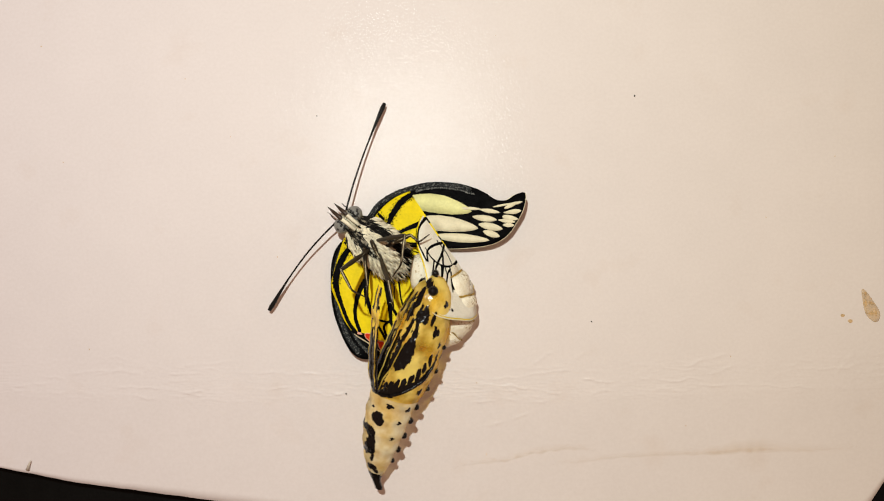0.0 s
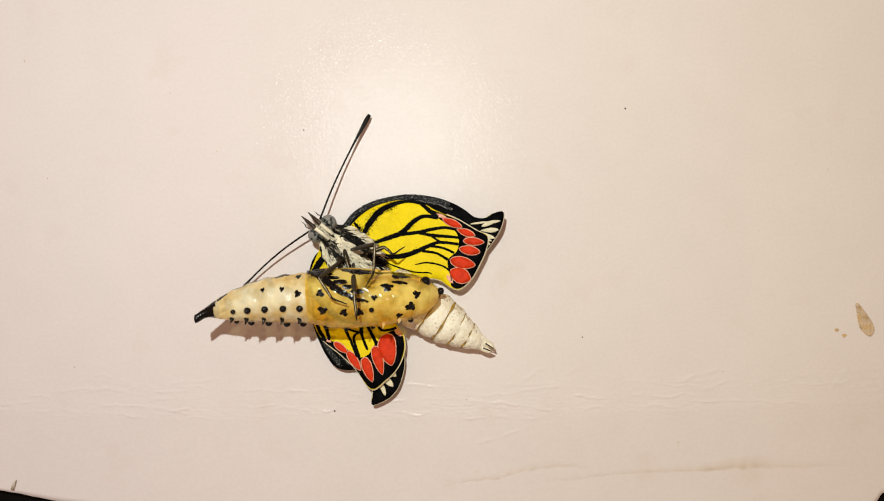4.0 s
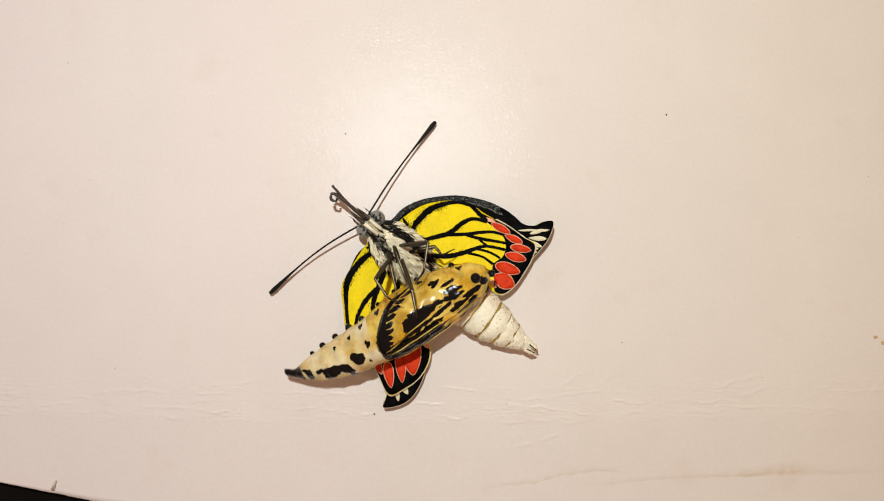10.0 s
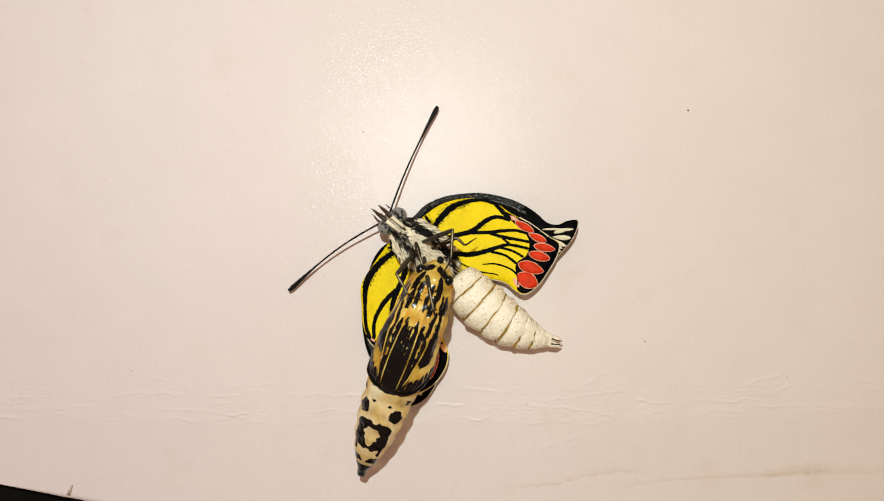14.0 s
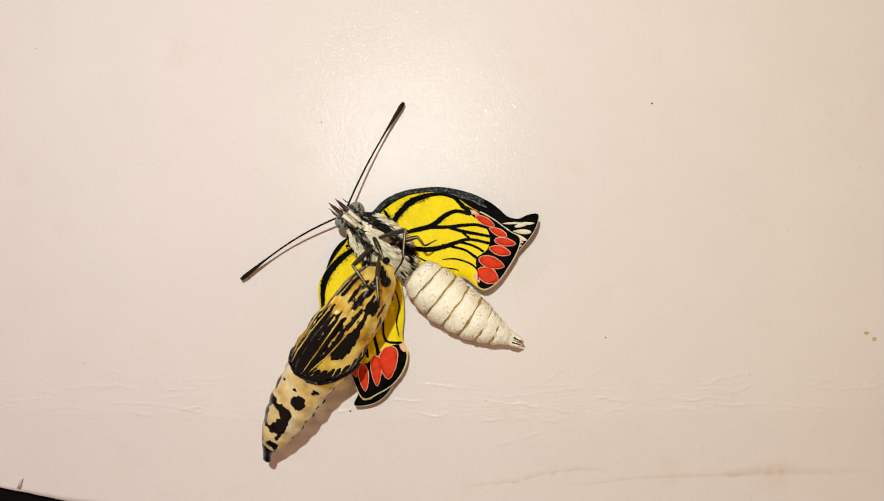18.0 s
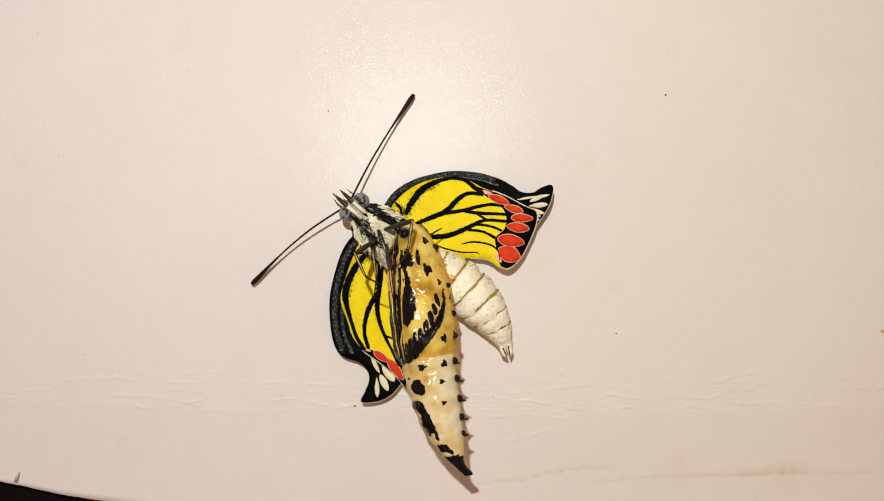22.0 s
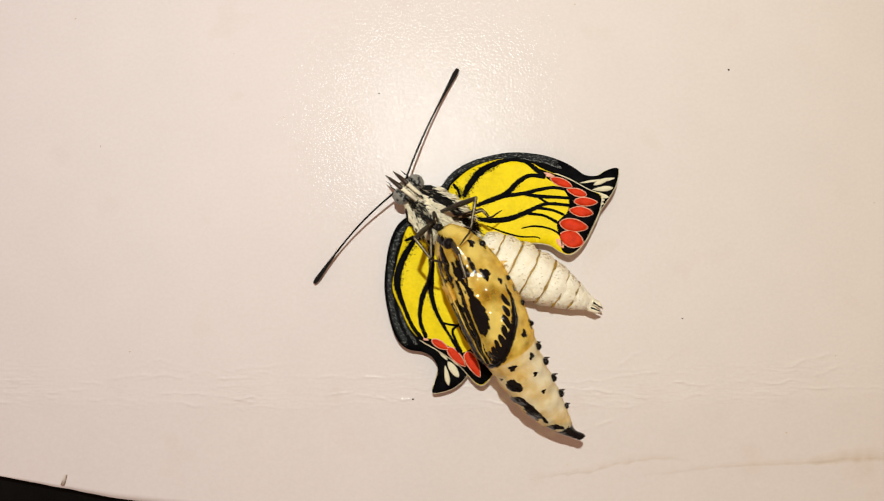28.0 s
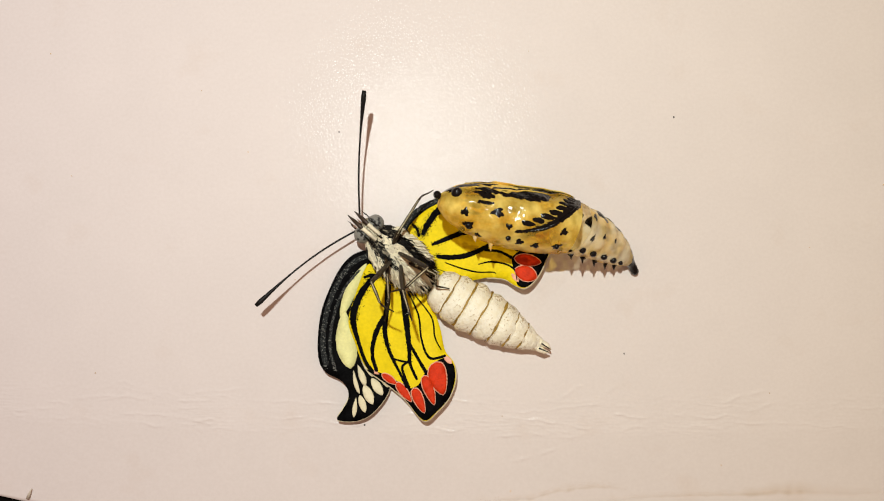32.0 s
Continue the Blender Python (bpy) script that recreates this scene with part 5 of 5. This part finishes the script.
# ---------------------------------------------------------------- movement
# seconds; head end x, y, z; tail end x, y, z (mm); roll about the long axis (degrees, 0: belly up)
PUPA_ROWS = [
    (0, 0.67, -4.31, 7.00, -6.82, -28.30, 3.00, 65.00),
    (0.3, -0.93, -4.84, 7.00, -10.97, -28.57, 3.00, 62.00),
    (0.5, -1.66, -4.57, 7.00, -11.71, -28.29, 3.00, 60.00),
    (0.8, -1.17, -4.54, 7.00, -11.38, -27.99, 3.00, 60.00),
    (0.9, -0.15, -4.12, 7.00, -3.70, -28.08, 5.00, 65.00),
    (0.967, 0.09, -2.46, 6.50, 12.55, -19.37, 12.00, 74.00),
    (1, 0.21, -1.49, 4.50, 16.16, -8.80, 26.00, 80.00),
    (1.033, 0.22, -1.59, 4.50, 17.30, -8.21, 26.00, 81.00),
    (1.1, 0.25, -2.24, 4.50, 17.13, -2.00, 26.00, 85.00),
    (1.2, 0.23, -2.32, 4.50, 16.43, 0.26, 26.00, 85.00),
    (1.3, 0.07, -2.39, 4.50, 15.50, -0.33, 26.00, 85.00),
    (1.5, -0.43, -2.75, 4.50, 15.59, -0.89, 26.00, 85.00),
    (1.7, 0.33, -2.32, 4.50, 16.29, -2.21, 26.00, 85.00),
    (1.8, 0.72, -2.18, 4.50, 16.62, -4.01, 26.00, 85.00),
    (1.9, 1.00, -2.36, 6.00, 15.80, -12.47, 15.00, 85.00),
    (2, 0.39, -6.51, 7.00, -1.88, -17.81, 12.00, 90.00),
    (2.05, -2.74, -8.27, 8.00, -15.56, -13.50, 13.00, 95.00),
    (2.1, -6.51, -8.21, 8.00, -22.30, 3.05, 12.00, 98.00),
    (2.2, -5.83, -8.01, 8.00, -24.52, 6.45, 10.00, 100.00),
    (2.3, -4.20, -7.57, 8.00, -26.73, 6.79, 8.00, 105.00),
    (2.4, -1.90, -4.44, 8.00, -26.46, -6.89, 5.00, 110.00),
    (2.5, -0.95, -3.24, 7.00, -26.18, -8.00, 3.50, 115.00),
    (2.7, -0.75, -3.05, 7.00, -27.00, -7.59, 4.00, 130.00),
    (3, -0.65, -2.80, 7.00, -25.65, -6.99, 5.00, 150.00),
    (3.5, -0.18, -3.10, 7.00, -26.12, -7.75, 6.00, 150.00),
    (4, 0.59, -4.01, 7.00, -22.83, -5.46, 9.00, 125.00),
    (4.5, 1.04, -4.92, 7.00, -18.83, -2.16, 13.00, 85.00),
    (5, 1.19, -5.83, 7.00, -16.73, 0.87, 15.00, 45.00),
    (5.6, 1.00, -5.60, 6.00, -12.58, -2.64, 12.00, -40.00),
    (5.8, 1.39, -8.68, 6.00, -18.54, 8.83, 9.00, -10.00),
    (6, 0.29, -8.09, 6.00, -20.74, 8.54, 8.00, -38.00),
    (6.3, 2.42, -4.45, 7.00, -18.10, 6.75, 19.00, -8.00),
    (6.5, 2.24, -4.53, 7.00, -18.39, 6.49, 19.00, -4.00),
    (6.7, 1.44, -7.30, 7.00, -18.56, 11.70, 11.00, -28.00),
    (6.8, 0.60, -7.60, 6.50, -17.57, 14.63, 9.00, -40.00),
    (7, -0.84, -7.76, 6.00, -21.32, 10.78, 12.00, -40.00),
    (7.2, 5.60, -6.37, 7.00, -23.28, 9.09, 18.00, -10.00),
    (7.4, 3.00, -3.31, 7.00, -20.54, 5.02, 20.00, 0.00),
    (7.6, 1.61, -3.45, 7.00, -20.22, 4.08, 20.00, 0.00),
    (7.8, 0.88, -5.29, 7.00, -21.31, 5.10, 15.00, -10.00),
    (8, -1.59, -9.48, 6.00, -23.13, 10.01, 9.00, -40.00),
    (8.2, -0.21, -7.30, 6.00, -23.58, 5.80, 9.00, -15.00),
    (8.4, -3.82, -11.31, 6.00, -22.20, 13.10, 8.00, -42.00),
    (8.6, -4.36, -12.42, 6.00, -17.48, 15.34, 8.00, -30.00),
    (8.8, -0.10, -5.16, 7.00, -21.76, 1.71, 8.00, -60.00),
    (9, -1.54, -6.42, 7.00, -23.81, 6.87, 7.00, -45.00),
    (9.2, -7.79, -1.35, 7.00, -17.44, 0.37, 12.00, -48.00),
    (9.4, -1.63, 0.42, 7.00, -23.35, -9.22, 8.00, -42.00),
    (9.6, -0.63, -0.98, 7.00, -23.58, -8.42, 10.00, -45.00),
    (9.8, 0.13, -2.04, 7.00, -21.79, -10.74, 9.00, -50.00),
    (10, -0.61, -2.49, 7.00, -17.05, -11.30, 4.00, -60.00),
    (10.3, -1.17, -3.11, 7.00, -24.02, -4.71, 5.00, -65.00),
    (10.6, -1.58, -3.38, 7.00, -24.34, -6.01, 4.00, -70.00),
    (11, -1.20, -2.29, 7.00, -20.16, -9.03, 3.50, -72.00),
    (11.2, -2.52, -1.76, 7.00, -23.37, -12.98, 3.50, -72.00),
    (11.6, -4.10, -1.90, 7.00, -23.57, -13.87, 3.50, -75.00),
    (12, -3.63, -1.90, 7.00, -19.45, -15.95, 3.00, -68.00),
    (12.4, -3.39, -0.46, 7.00, -21.76, -16.13, 3.00, -60.00),
    (12.6, 2.34, 15.77, 12.50, -21.64, -40.13, 1.50, -30.00),
    (12.8, 4.15, 15.22, 12.50, -24.81, -38.90, 1.50, -5.00),
    (13, 4.89, 15.07, 12.50, -24.33, -38.29, 1.50, 0.00),
    (13.2, 2.54, 15.85, 12.50, -22.10, -38.69, 1.50, 2.00),
    (13.4, 0.76, 15.76, 12.50, -22.46, -39.43, 1.50, 5.00),
    (13.6, -0.21, 16.40, 12.50, -17.77, -41.01, 1.50, 5.00),
    (14, 1.21, 15.90, 12.50, -20.40, -39.77, 1.50, 8.00),
    (14.5, 0.80, 15.79, 12.50, -19.43, -40.67, 1.50, 10.00),
    (16.5, 3.51, 14.55, 12.50, -28.33, -37.42, 1.50, 25.00),
    (17, 4.11, 15.24, 12.50, -28.25, -37.36, 1.50, 28.00),
    (18, 4.55, 14.90, 12.50, -29.93, -38.32, 1.50, 30.00),
    (19, 4.37, 14.78, 12.50, -28.94, -37.74, 1.50, 32.00),
    (20, 6.10, 14.01, 12.50, -31.93, -36.98, 1.50, 34.00),
    (20.2, 7.24, 12.91, 12.50, -35.60, -33.39, 1.50, 34.00),
    (20.4, 3.84, 14.93, 12.50, -26.22, -38.75, 1.50, 36.00),
    (21, 4.16, 14.90, 12.50, -28.04, -38.53, 1.50, 40.00),
    (21.3, 4.49, 15.11, 12.50, -27.58, -38.14, 1.50, 42.00),
    (21.4, 0.12, 11.85, 10.50, -17.49, -36.11, 3.00, 58.00),
    (21.5, -3.69, 0.71, 7.00, -0.36, -24.44, 9.00, 70.00),
    (21.7, -3.72, 0.58, 7.00, 3.50, -23.68, 11.00, 76.00),
    (22, -3.93, 0.97, 7.00, 1.27, -21.30, 11.00, 76.00),
    (22.2, -4.31, 0.81, 7.00, -3.28, -23.88, 9.00, 76.00),
    (22.5, -2.38, 11.68, 10.50, -12.27, -36.83, 3.00, 68.00),
    (22.7, -5.07, 11.76, 10.50, -6.25, -37.10, 3.00, 74.00),
    (23, -6.43, 11.77, 10.50, -6.39, -37.24, 3.00, 77.00),
    (23.2, -7.02, 11.49, 10.50, -2.78, -36.68, 3.00, 78.00),
    (23.5, -5.91, 11.44, 10.50, -6.36, -36.36, 3.00, 76.00),
    (23.8, -3.99, 11.46, 10.50, -12.29, -34.51, 3.00, 66.00),
    (24, -3.93, 11.23, 10.50, -10.63, -35.21, 3.00, 68.00),
    (24.2, -4.74, 11.31, 10.50, -9.32, -35.16, 3.00, 74.00),
    (24.5, -9.50, 10.46, 10.50, 5.70, -32.89, 3.00, 77.00),
    (26.5, -9.12, 10.09, 10.50, 7.65, -32.80, 3.00, 78.00),
    (27, -9.43, 10.28, 10.50, 6.28, -32.96, 3.00, 78.00),
    (27.2, -9.50, 10.27, 10.50, 5.78, -33.12, 3.00, 78.00),
    (27.4, -8.44, 11.35, 10.50, 5.15, -33.07, 3.00, 78.00),
    (27.6, -9.88, 11.30, 10.50, 6.69, -33.17, 3.00, 78.00),
    (27.8, -11.65, 10.79, 10.50, 9.66, -32.85, 3.00, 78.00),
    (28, -12.77, 10.37, 10.50, 12.70, -31.64, 3.00, 78.00),
    (28.2, -11.38, 11.75, 10.50, 9.86, -35.64, 3.00, 78.00),
    (28.4, -12.73, 12.23, 10.50, 9.52, -36.36, 3.00, 76.00),
    (28.6, -12.80, 11.77, 10.50, 9.26, -37.05, 3.00, 76.00),
    (28.7, -13.38, 11.66, 10.50, 12.66, -35.38, 3.00, 74.00),
    (28.8, -15.57, 13.52, 10.50, 16.26, -34.97, 3.00, 72.00),
    (28.9, -6.69, 0.53, 7.00, 7.30, -19.55, 10.00, 75.00),
    (29, -4.39, -0.60, 5.00, 5.58, -10.42, 28.00, 55.00),
    (29.033, -4.36, -1.10, 5.00, 7.87, -11.30, 28.00, 50.00),
    (29.1, -8.36, -4.31, 7.00, 12.49, -5.88, 28.00, 0.00),
    (29.2, -11.12, -1.87, 8.00, 6.81, -17.06, 6.00, -5.00),
    (29.3, -12.50, -2.60, 8.00, 7.24, -13.68, 6.00, -5.00),
    (29.4, -6.13, -3.80, 7.00, 14.66, -2.35, 13.00, -8.00),
    (29.5, -6.62, -2.91, 7.00, 16.04, 3.11, 13.00, -15.00),
    (29.6, -5.56, -2.83, 7.00, 14.68, 4.10, 11.00, -35.00),
    (29.7, -4.99, -1.36, 7.00, 16.02, 2.97, 9.00, -42.00),
    (29.8, -4.77, -0.67, 7.00, 16.05, 3.50, 8.00, -55.00),
    (30, -3.80, 2.94, 10.50, 20.50, 3.00, 6.00, -80.00),
    (30.2, -3.40, 6.77, 10.50, 20.90, 0.02, 6.00, -92.00),
    (30.5, -3.00, 6.57, 10.50, 21.00, -0.19, 6.00, -98.00),
    (31, -2.70, 6.69, 10.50, 22.49, 1.36, 6.00, -100.00),
    (31.5, -2.30, 6.79, 10.50, 21.20, -0.77, 6.00, -100.00),
    (32, -1.70, 7.24, 10.50, 22.81, 1.05, 6.00, -100.00),
]


def case_pose(hx, hy, hz, tx, ty, tz, roll):
    h, t = Vector((hx, hy, hz)) * MM, Vector((tx, ty, tz)) * MM
    d = (t - h).normalized()
    up = (Z - d * d.z).normalized()
    a = radians(roll)
    back = -up * math.cos(a) + up.cross(d) * math.sin(a)
    y = back.cross(d)
    m = Matrix((d, y, back)).transposed().to_4x4()
    o = (h + t) / 2 - d * PL / 2 * MM * 0.985
    return Matrix.Translation(o) @ m


def spread(rows, times):
    """Piecewise linear values of rows at the given times."""
    ts = [r[0] for r in rows]
    return [tuple(float(np.interp(t, ts, [r[k] for r in rows])) for k in range(1, len(rows[0]))) for t in times]


def motions():
    o = Vector((*ORIGIN, 0)) * MM
    drift = [(0, .9, -1.9), (1.9, .8, -1.9), (2.1, -.9, -1.5), (3.5, -.8, -1.2), (6, .1, -.4), (9, 0, -.2), (13, .25, .1), (19, .43, -.24), (20.3, .4, -.2),
             (21, 1.1, -.3), (21.6, .4, -.3), (23, .1, -.36), (28, 0, 0), (29.1, 0, 0), (30, .65, -.34), (32, .65, -.34)]
    walk(butterfly, [(t, Matrix.Translation(o + Vector((x, y, 0)) * MM)) for t, x, y in drift])
    walk(pupal_case, [(r[0], case_pose(*r[1:])) for r in PUPA_ROWS])
    walk(belly_strip, [(t, Matrix.Translation(strip_root) @ pose(0, 0, 0, 0, a, 0)) for t, a in ((0, -20), (0.9, -20), (1.1, -33), (1.9, -33), (2.1, -4), (2.4, 0), (32, 0))])

    walk(case_tail, [(t, Matrix.Translation(tail_root) @ pose(0, 0, 0, 0, a, b)) for t, a, b in ((0, 0, 0), (29.5, 0, 0), (29.8, 0, -14), (30.1, 0, -28), (32, 0, -28))])

    def turn(key, rows, creep=None):
        """Rows: seconds, heading, dip. creep: rows of seconds and how far (mm) it has yet to slide out."""
        ob, at = PARTS[key][:2]
        out = []
        for r in rows:
            away = Vector((0, 0, 0))
            if creep:
                (x, y), = spread(creep, [r[0]])
                away = Vector((x, y, 0)) * MM
            out.append((r[0], Matrix.Translation(at + away) @ pose(0, 0, 0, 0, r[2] if len(r) > 2 else 0, r[1])))
        walk(ob, out)
    creep_r = [(0, -1.4, 0.1), (19, -1.2, 0.1), (21, -0.7, 0), (23, 0, 0), (32, 0, 0)]
    creep_l = [(0, 0, 2.8), (2.1, 0, 2.8), (2.5, 0.4, 3.1), (3.5, 0.4, 3.1), (6, 0, 2.1), (9, 0, 2.2), (21.3, 0, 1.2), (21.6, 0.8, 0.3), (23, 0.8, 0.3), (28, 0.2, 0.2), (30, -0.6, 0.7), (31.4, -0.5, 0.5), (32, 0, 0)]
    turn("antenna_r", [(0, 71, 9), (2.5, 68, 9), (6, 63, 10), (9, 59, 10), (10, 55, 10), (11.5, 61, 10), (13, 66, 10), (19, 61, 10), (21, 58, 10), (23, 64, 11), (28, 65, 12), (29.1, 65, 12), (29.3, 84, -12), (29.6, 86, -20),
                       (30.5, 86.5, -22), (32, 86, -22)], [(0, 0, 0), (29.1, 0, 0), (29.3, -0.7, 0.3), (29.6, -0.8, 0.4), (30.5, -0.8, 0.4), (32, -0.8, 0.4)])
    turn("antenna_l", [(0, -129, 9), (2.5, -138, 10), (6, -141, 10), (9, -141, 10), (10, -144, 10), (12, -144, 10), (14, -145, 10), (17, -149, 10), (19, -148, 10), (21, -151, 10), (22, -141, 10), (23, -136, 11), (24, -132, 11), (28, -133.5, 12), (29.1, -133, 12),
                       (29.5, -141, -2), (30.2, -141.5, -6), (32, -142, -8)])
    # proboscis halves come out and go back along the breast
    prob = [(0, 1), (7.2, 1), (7.6, 0.2), (8.8, 0), (12.2, 0), (12.8, 1), (14, 1), (22.1, 1), (22.6, 0), (26.5, 0.1), (26.9, 1), (32, 1)]
    for s in (0, 1):
        ob, at = PARTS["proboscis%d" % s]
        walk(ob, [(t, Matrix.Translation(at - Z * 1.4 * MM * f) @ pose(0, 0, 0, 0, -8 + 24 * f, (130 if t < 15 else 145) - s * 6 - 172 * f)) if f in (0, 1) else
                  (t, Matrix.Translation(at) @ pose(0, 0, 0, 0, -50, (130 if t < 15 else 145) - 172 * f)) for t, f in mid_rows(prob)])
    base = [(0, 3), (1.9, 3), (2.5, 2.8), (6, -6), (9, -5.6), (13, -7), (19, -6), (20.3, -6), (21, -10.5), (22, 2), (23, 3.3), (28, 0), (29.2, 0), (30, 3), (32, 3)]
    turn("fore_r", base, creep_r)
    turn("hind_r", base, creep_r)
    tip, tip_at, tip_axis = PARTS["hind_r_outer"]
    root = PARTS["hind_r"][1]
    fold = [(0, 122, 6, 1.3), (1.9, 122, 6, 1.3), (1.97, 100, -5, 0.7), (2.03, 60, -2, 0.3), (2.1, 20, 0, 0.1), (2.3, 0, 0, 0), (32, 0, 0, 0)]
    hold = Matrix.Translation(PARTS["fold_end"])
    times = sorted({r[0] for r in base} | {r[0] for r in fold})
    walk(tip, [(t, Matrix.Translation(root + Vector((*spread(creep_r, [t])[0], 0)) * MM) @ pose(0, 0, 0, 0, 0, b) @ Matrix.Translation(tip_at - root + Vector((1.5, -2.1, 1.2)) * MM * sl - Z * 0.03 * MM * (1 - sl)) @ hold @ Matrix.Rotation(radians(sp), 4, "Z") @ hold.inverted() @ Matrix.Rotation(radians(a), 4, tip_axis))
               for t, (b,), (a, sp, sl) in zip(times, spread(base, times), spread(fold, times))])
    turn("fore_l", [(0, 24), (1.9, 24), (2.5, 27), (3.5, 27), (6, 15), (9, 13), (11, 13), (13, 9), (19, 10), (21.3, 10), (21.6, 8), (23, 8), (28, 15), (30, 13), (31.2, 13), (31.45, 8), (31.7, 2), (32, 0)], [(0, 0.9, 1.0), (2.1, 0.9, 1.0), (2.5, 1.2, 1.0), (3.5, 1.2, 1.0), (6, 0.9, 0.3), (9, 0.9, 0.5), (19, 0.9, 0.4), (21.3, 0.9, 0.4), (21.6, 1.9, 0.3), (23, 1.9, 0.2), (28, 1.3, 0.2), (31.2, 0.9, 0), (31.7, 0, 0), (32, 0, 0)])
    turn("hind_l", [(0, 1), (0.8, 0), (1.1, -6), (1.9, -6), (2.5, -4), (3.5, -4), (6, -11), (9, -14), (13, -18), (19, -17), (21.3, -15), (21.6, 0), (23, -4), (24, -3), (28, 3), (30, 1), (32, 0)], creep_l)
    # abdomen: heading of its first ring and bend from ring to ring
    bends = [(0, -4, -26), (0.8, -6, -26), (1.0, -44, 5), (1.9, -46, 5), (2.1, -58, 0), (2.3, -56, 0.5), (2.5, -40, 1), (6, -36, 1), (9, -38, 0.5), (11.5, -42, 2), (12, -55, 9), (13, -58, 8.5),
             (14, -54, 6), (17, -46, 3.5), (19, -43, 2.5), (20, -42, 2), (20.4, -52, 8), (20.7, -66, 17), (21, -72, 20), (21.2, -70, 19), (21.35, -56, 10), (21.5, -55, 0),
             (22, -22, -7), (23, -46, -1), (23.5, -42, 0.5), (24, -37, 0), (24.5, -37, 0), (26.5, -38, 0), (28, -29, 0), (29.2, -36, 0), (30, -33, 0.5), (32, -32, 0.5)]
    start = Vector((-3.35 - ORIGIN[0], -1.4 - ORIGIN[1], 2.75)) * MM
    paths = [[] for _ in PARTS["abdomen"]]
    for t, a, b in bends:
        p, ang = start.copy(), a + (1.5 if t > 26 else 0)
        for k, (sg, ln) in enumerate(PARTS["abdomen"]):
            paths[k].append((t, Matrix.Translation(p) @ pose(0, 0, 0, 0, 0, ang)))
            p = p + Vector((math.cos(radians(ang)), math.sin(radians(ang)), -0.05 if k > 3 else 0)) * ln * MM
            ang += b
    for (sg, ln), rows in zip(PARTS["abdomen"], paths):
        walk(sg, rows)
    # legs feel about
    rng = random.Random(5)
    for k, (lg, root) in enumerate(PARTS["legs"]):
        rows = []
        swing = {0: [(0, -125), (12.6, -125), (12.8, -40), (13, 28), (13.2, -40), (13.4, -125), (29.1, -125), (29.2, -50), (29.3, 25), (29.6, 50), (29.9, 70), (30, 0), (30.1, -60), (30.35, -95), (30.5, -95), (30.6, -60),
                     (30.8, 20), (30.9, -45), (31, -110), (31.4, -110), (31.55, -40), (31.7, 25), (32, 8)],
                 1: [(0, 0), (29.9, 0), (30.4, -45), (32, -45)],
                 2: [(0, 0), (29.9, 0), (30.4, -50), (32, -50)],
                 3: [(0, 75), (28.5, 75), (28.75, 10), (29, -20), (29.2, 55), (29.4, 75), (29.85, 75), (30, 26), (30.15, 75), (30.5, 75), (30.65, 20), (30.8, -22), (31, -22), (31.1, -8), (31.25, 50), (31.4, 75), (31.55, 30), (31.7, -20), (31.85, 40), (32, 75)],
                 4: [(0, 0), (30.5, 0), (30.65, -50), (30.8, -75), (31, -60), (31.2, 0), (31.5, 0), (31.7, -70), (31.9, 0), (32, 0)]}.get(k, [(0, 0), (32, 0)])
        # the reaching fore leg folds up over the head
        rise = [(0, 0), (29.6, 0), (29.8, 25), (29.9, 35), (30, 0), (32, 0)] if k == 0 else [(0, 0), (32, 0)]
        times = sorted({0, 1, 2.1, 3, 6, 7.5, 9, 10.5, 12, 13, 15.5, 19, 21, 22.5, 24, 26, 28, 29.2, 30, 31, 32} | {q[0] for q in swing})
        for t, (a,), (up,) in zip(times, spread(swing, times), spread(rise, times)):
            w = 8
            rows.append((t, Matrix.Translation(root) @ pose(0, 0, 0, rng.uniform(-4, 4) + 0.8 * up, rng.uniform(-4, 4) - 0.6 * up, a + rng.uniform(-w, w))))
        walk(lg, rows)


def mid_rows(rows):
    """Adds a halfway row to each change, so that no step turns far."""
    out = [rows[0]]
    for a, b in zip(rows, rows[1:]):
        if abs(a[1] - b[1]) > 0.4:
            out += [(a[0] + (b[0] - a[0]) / 3, a[1] + (b[1] - a[1]) / 3), (a[0] + (b[0] - a[0]) * 2 / 3, a[1] + (b[1] - a[1]) * 2 / 3)]
        out.append(b)
    return out


motions()
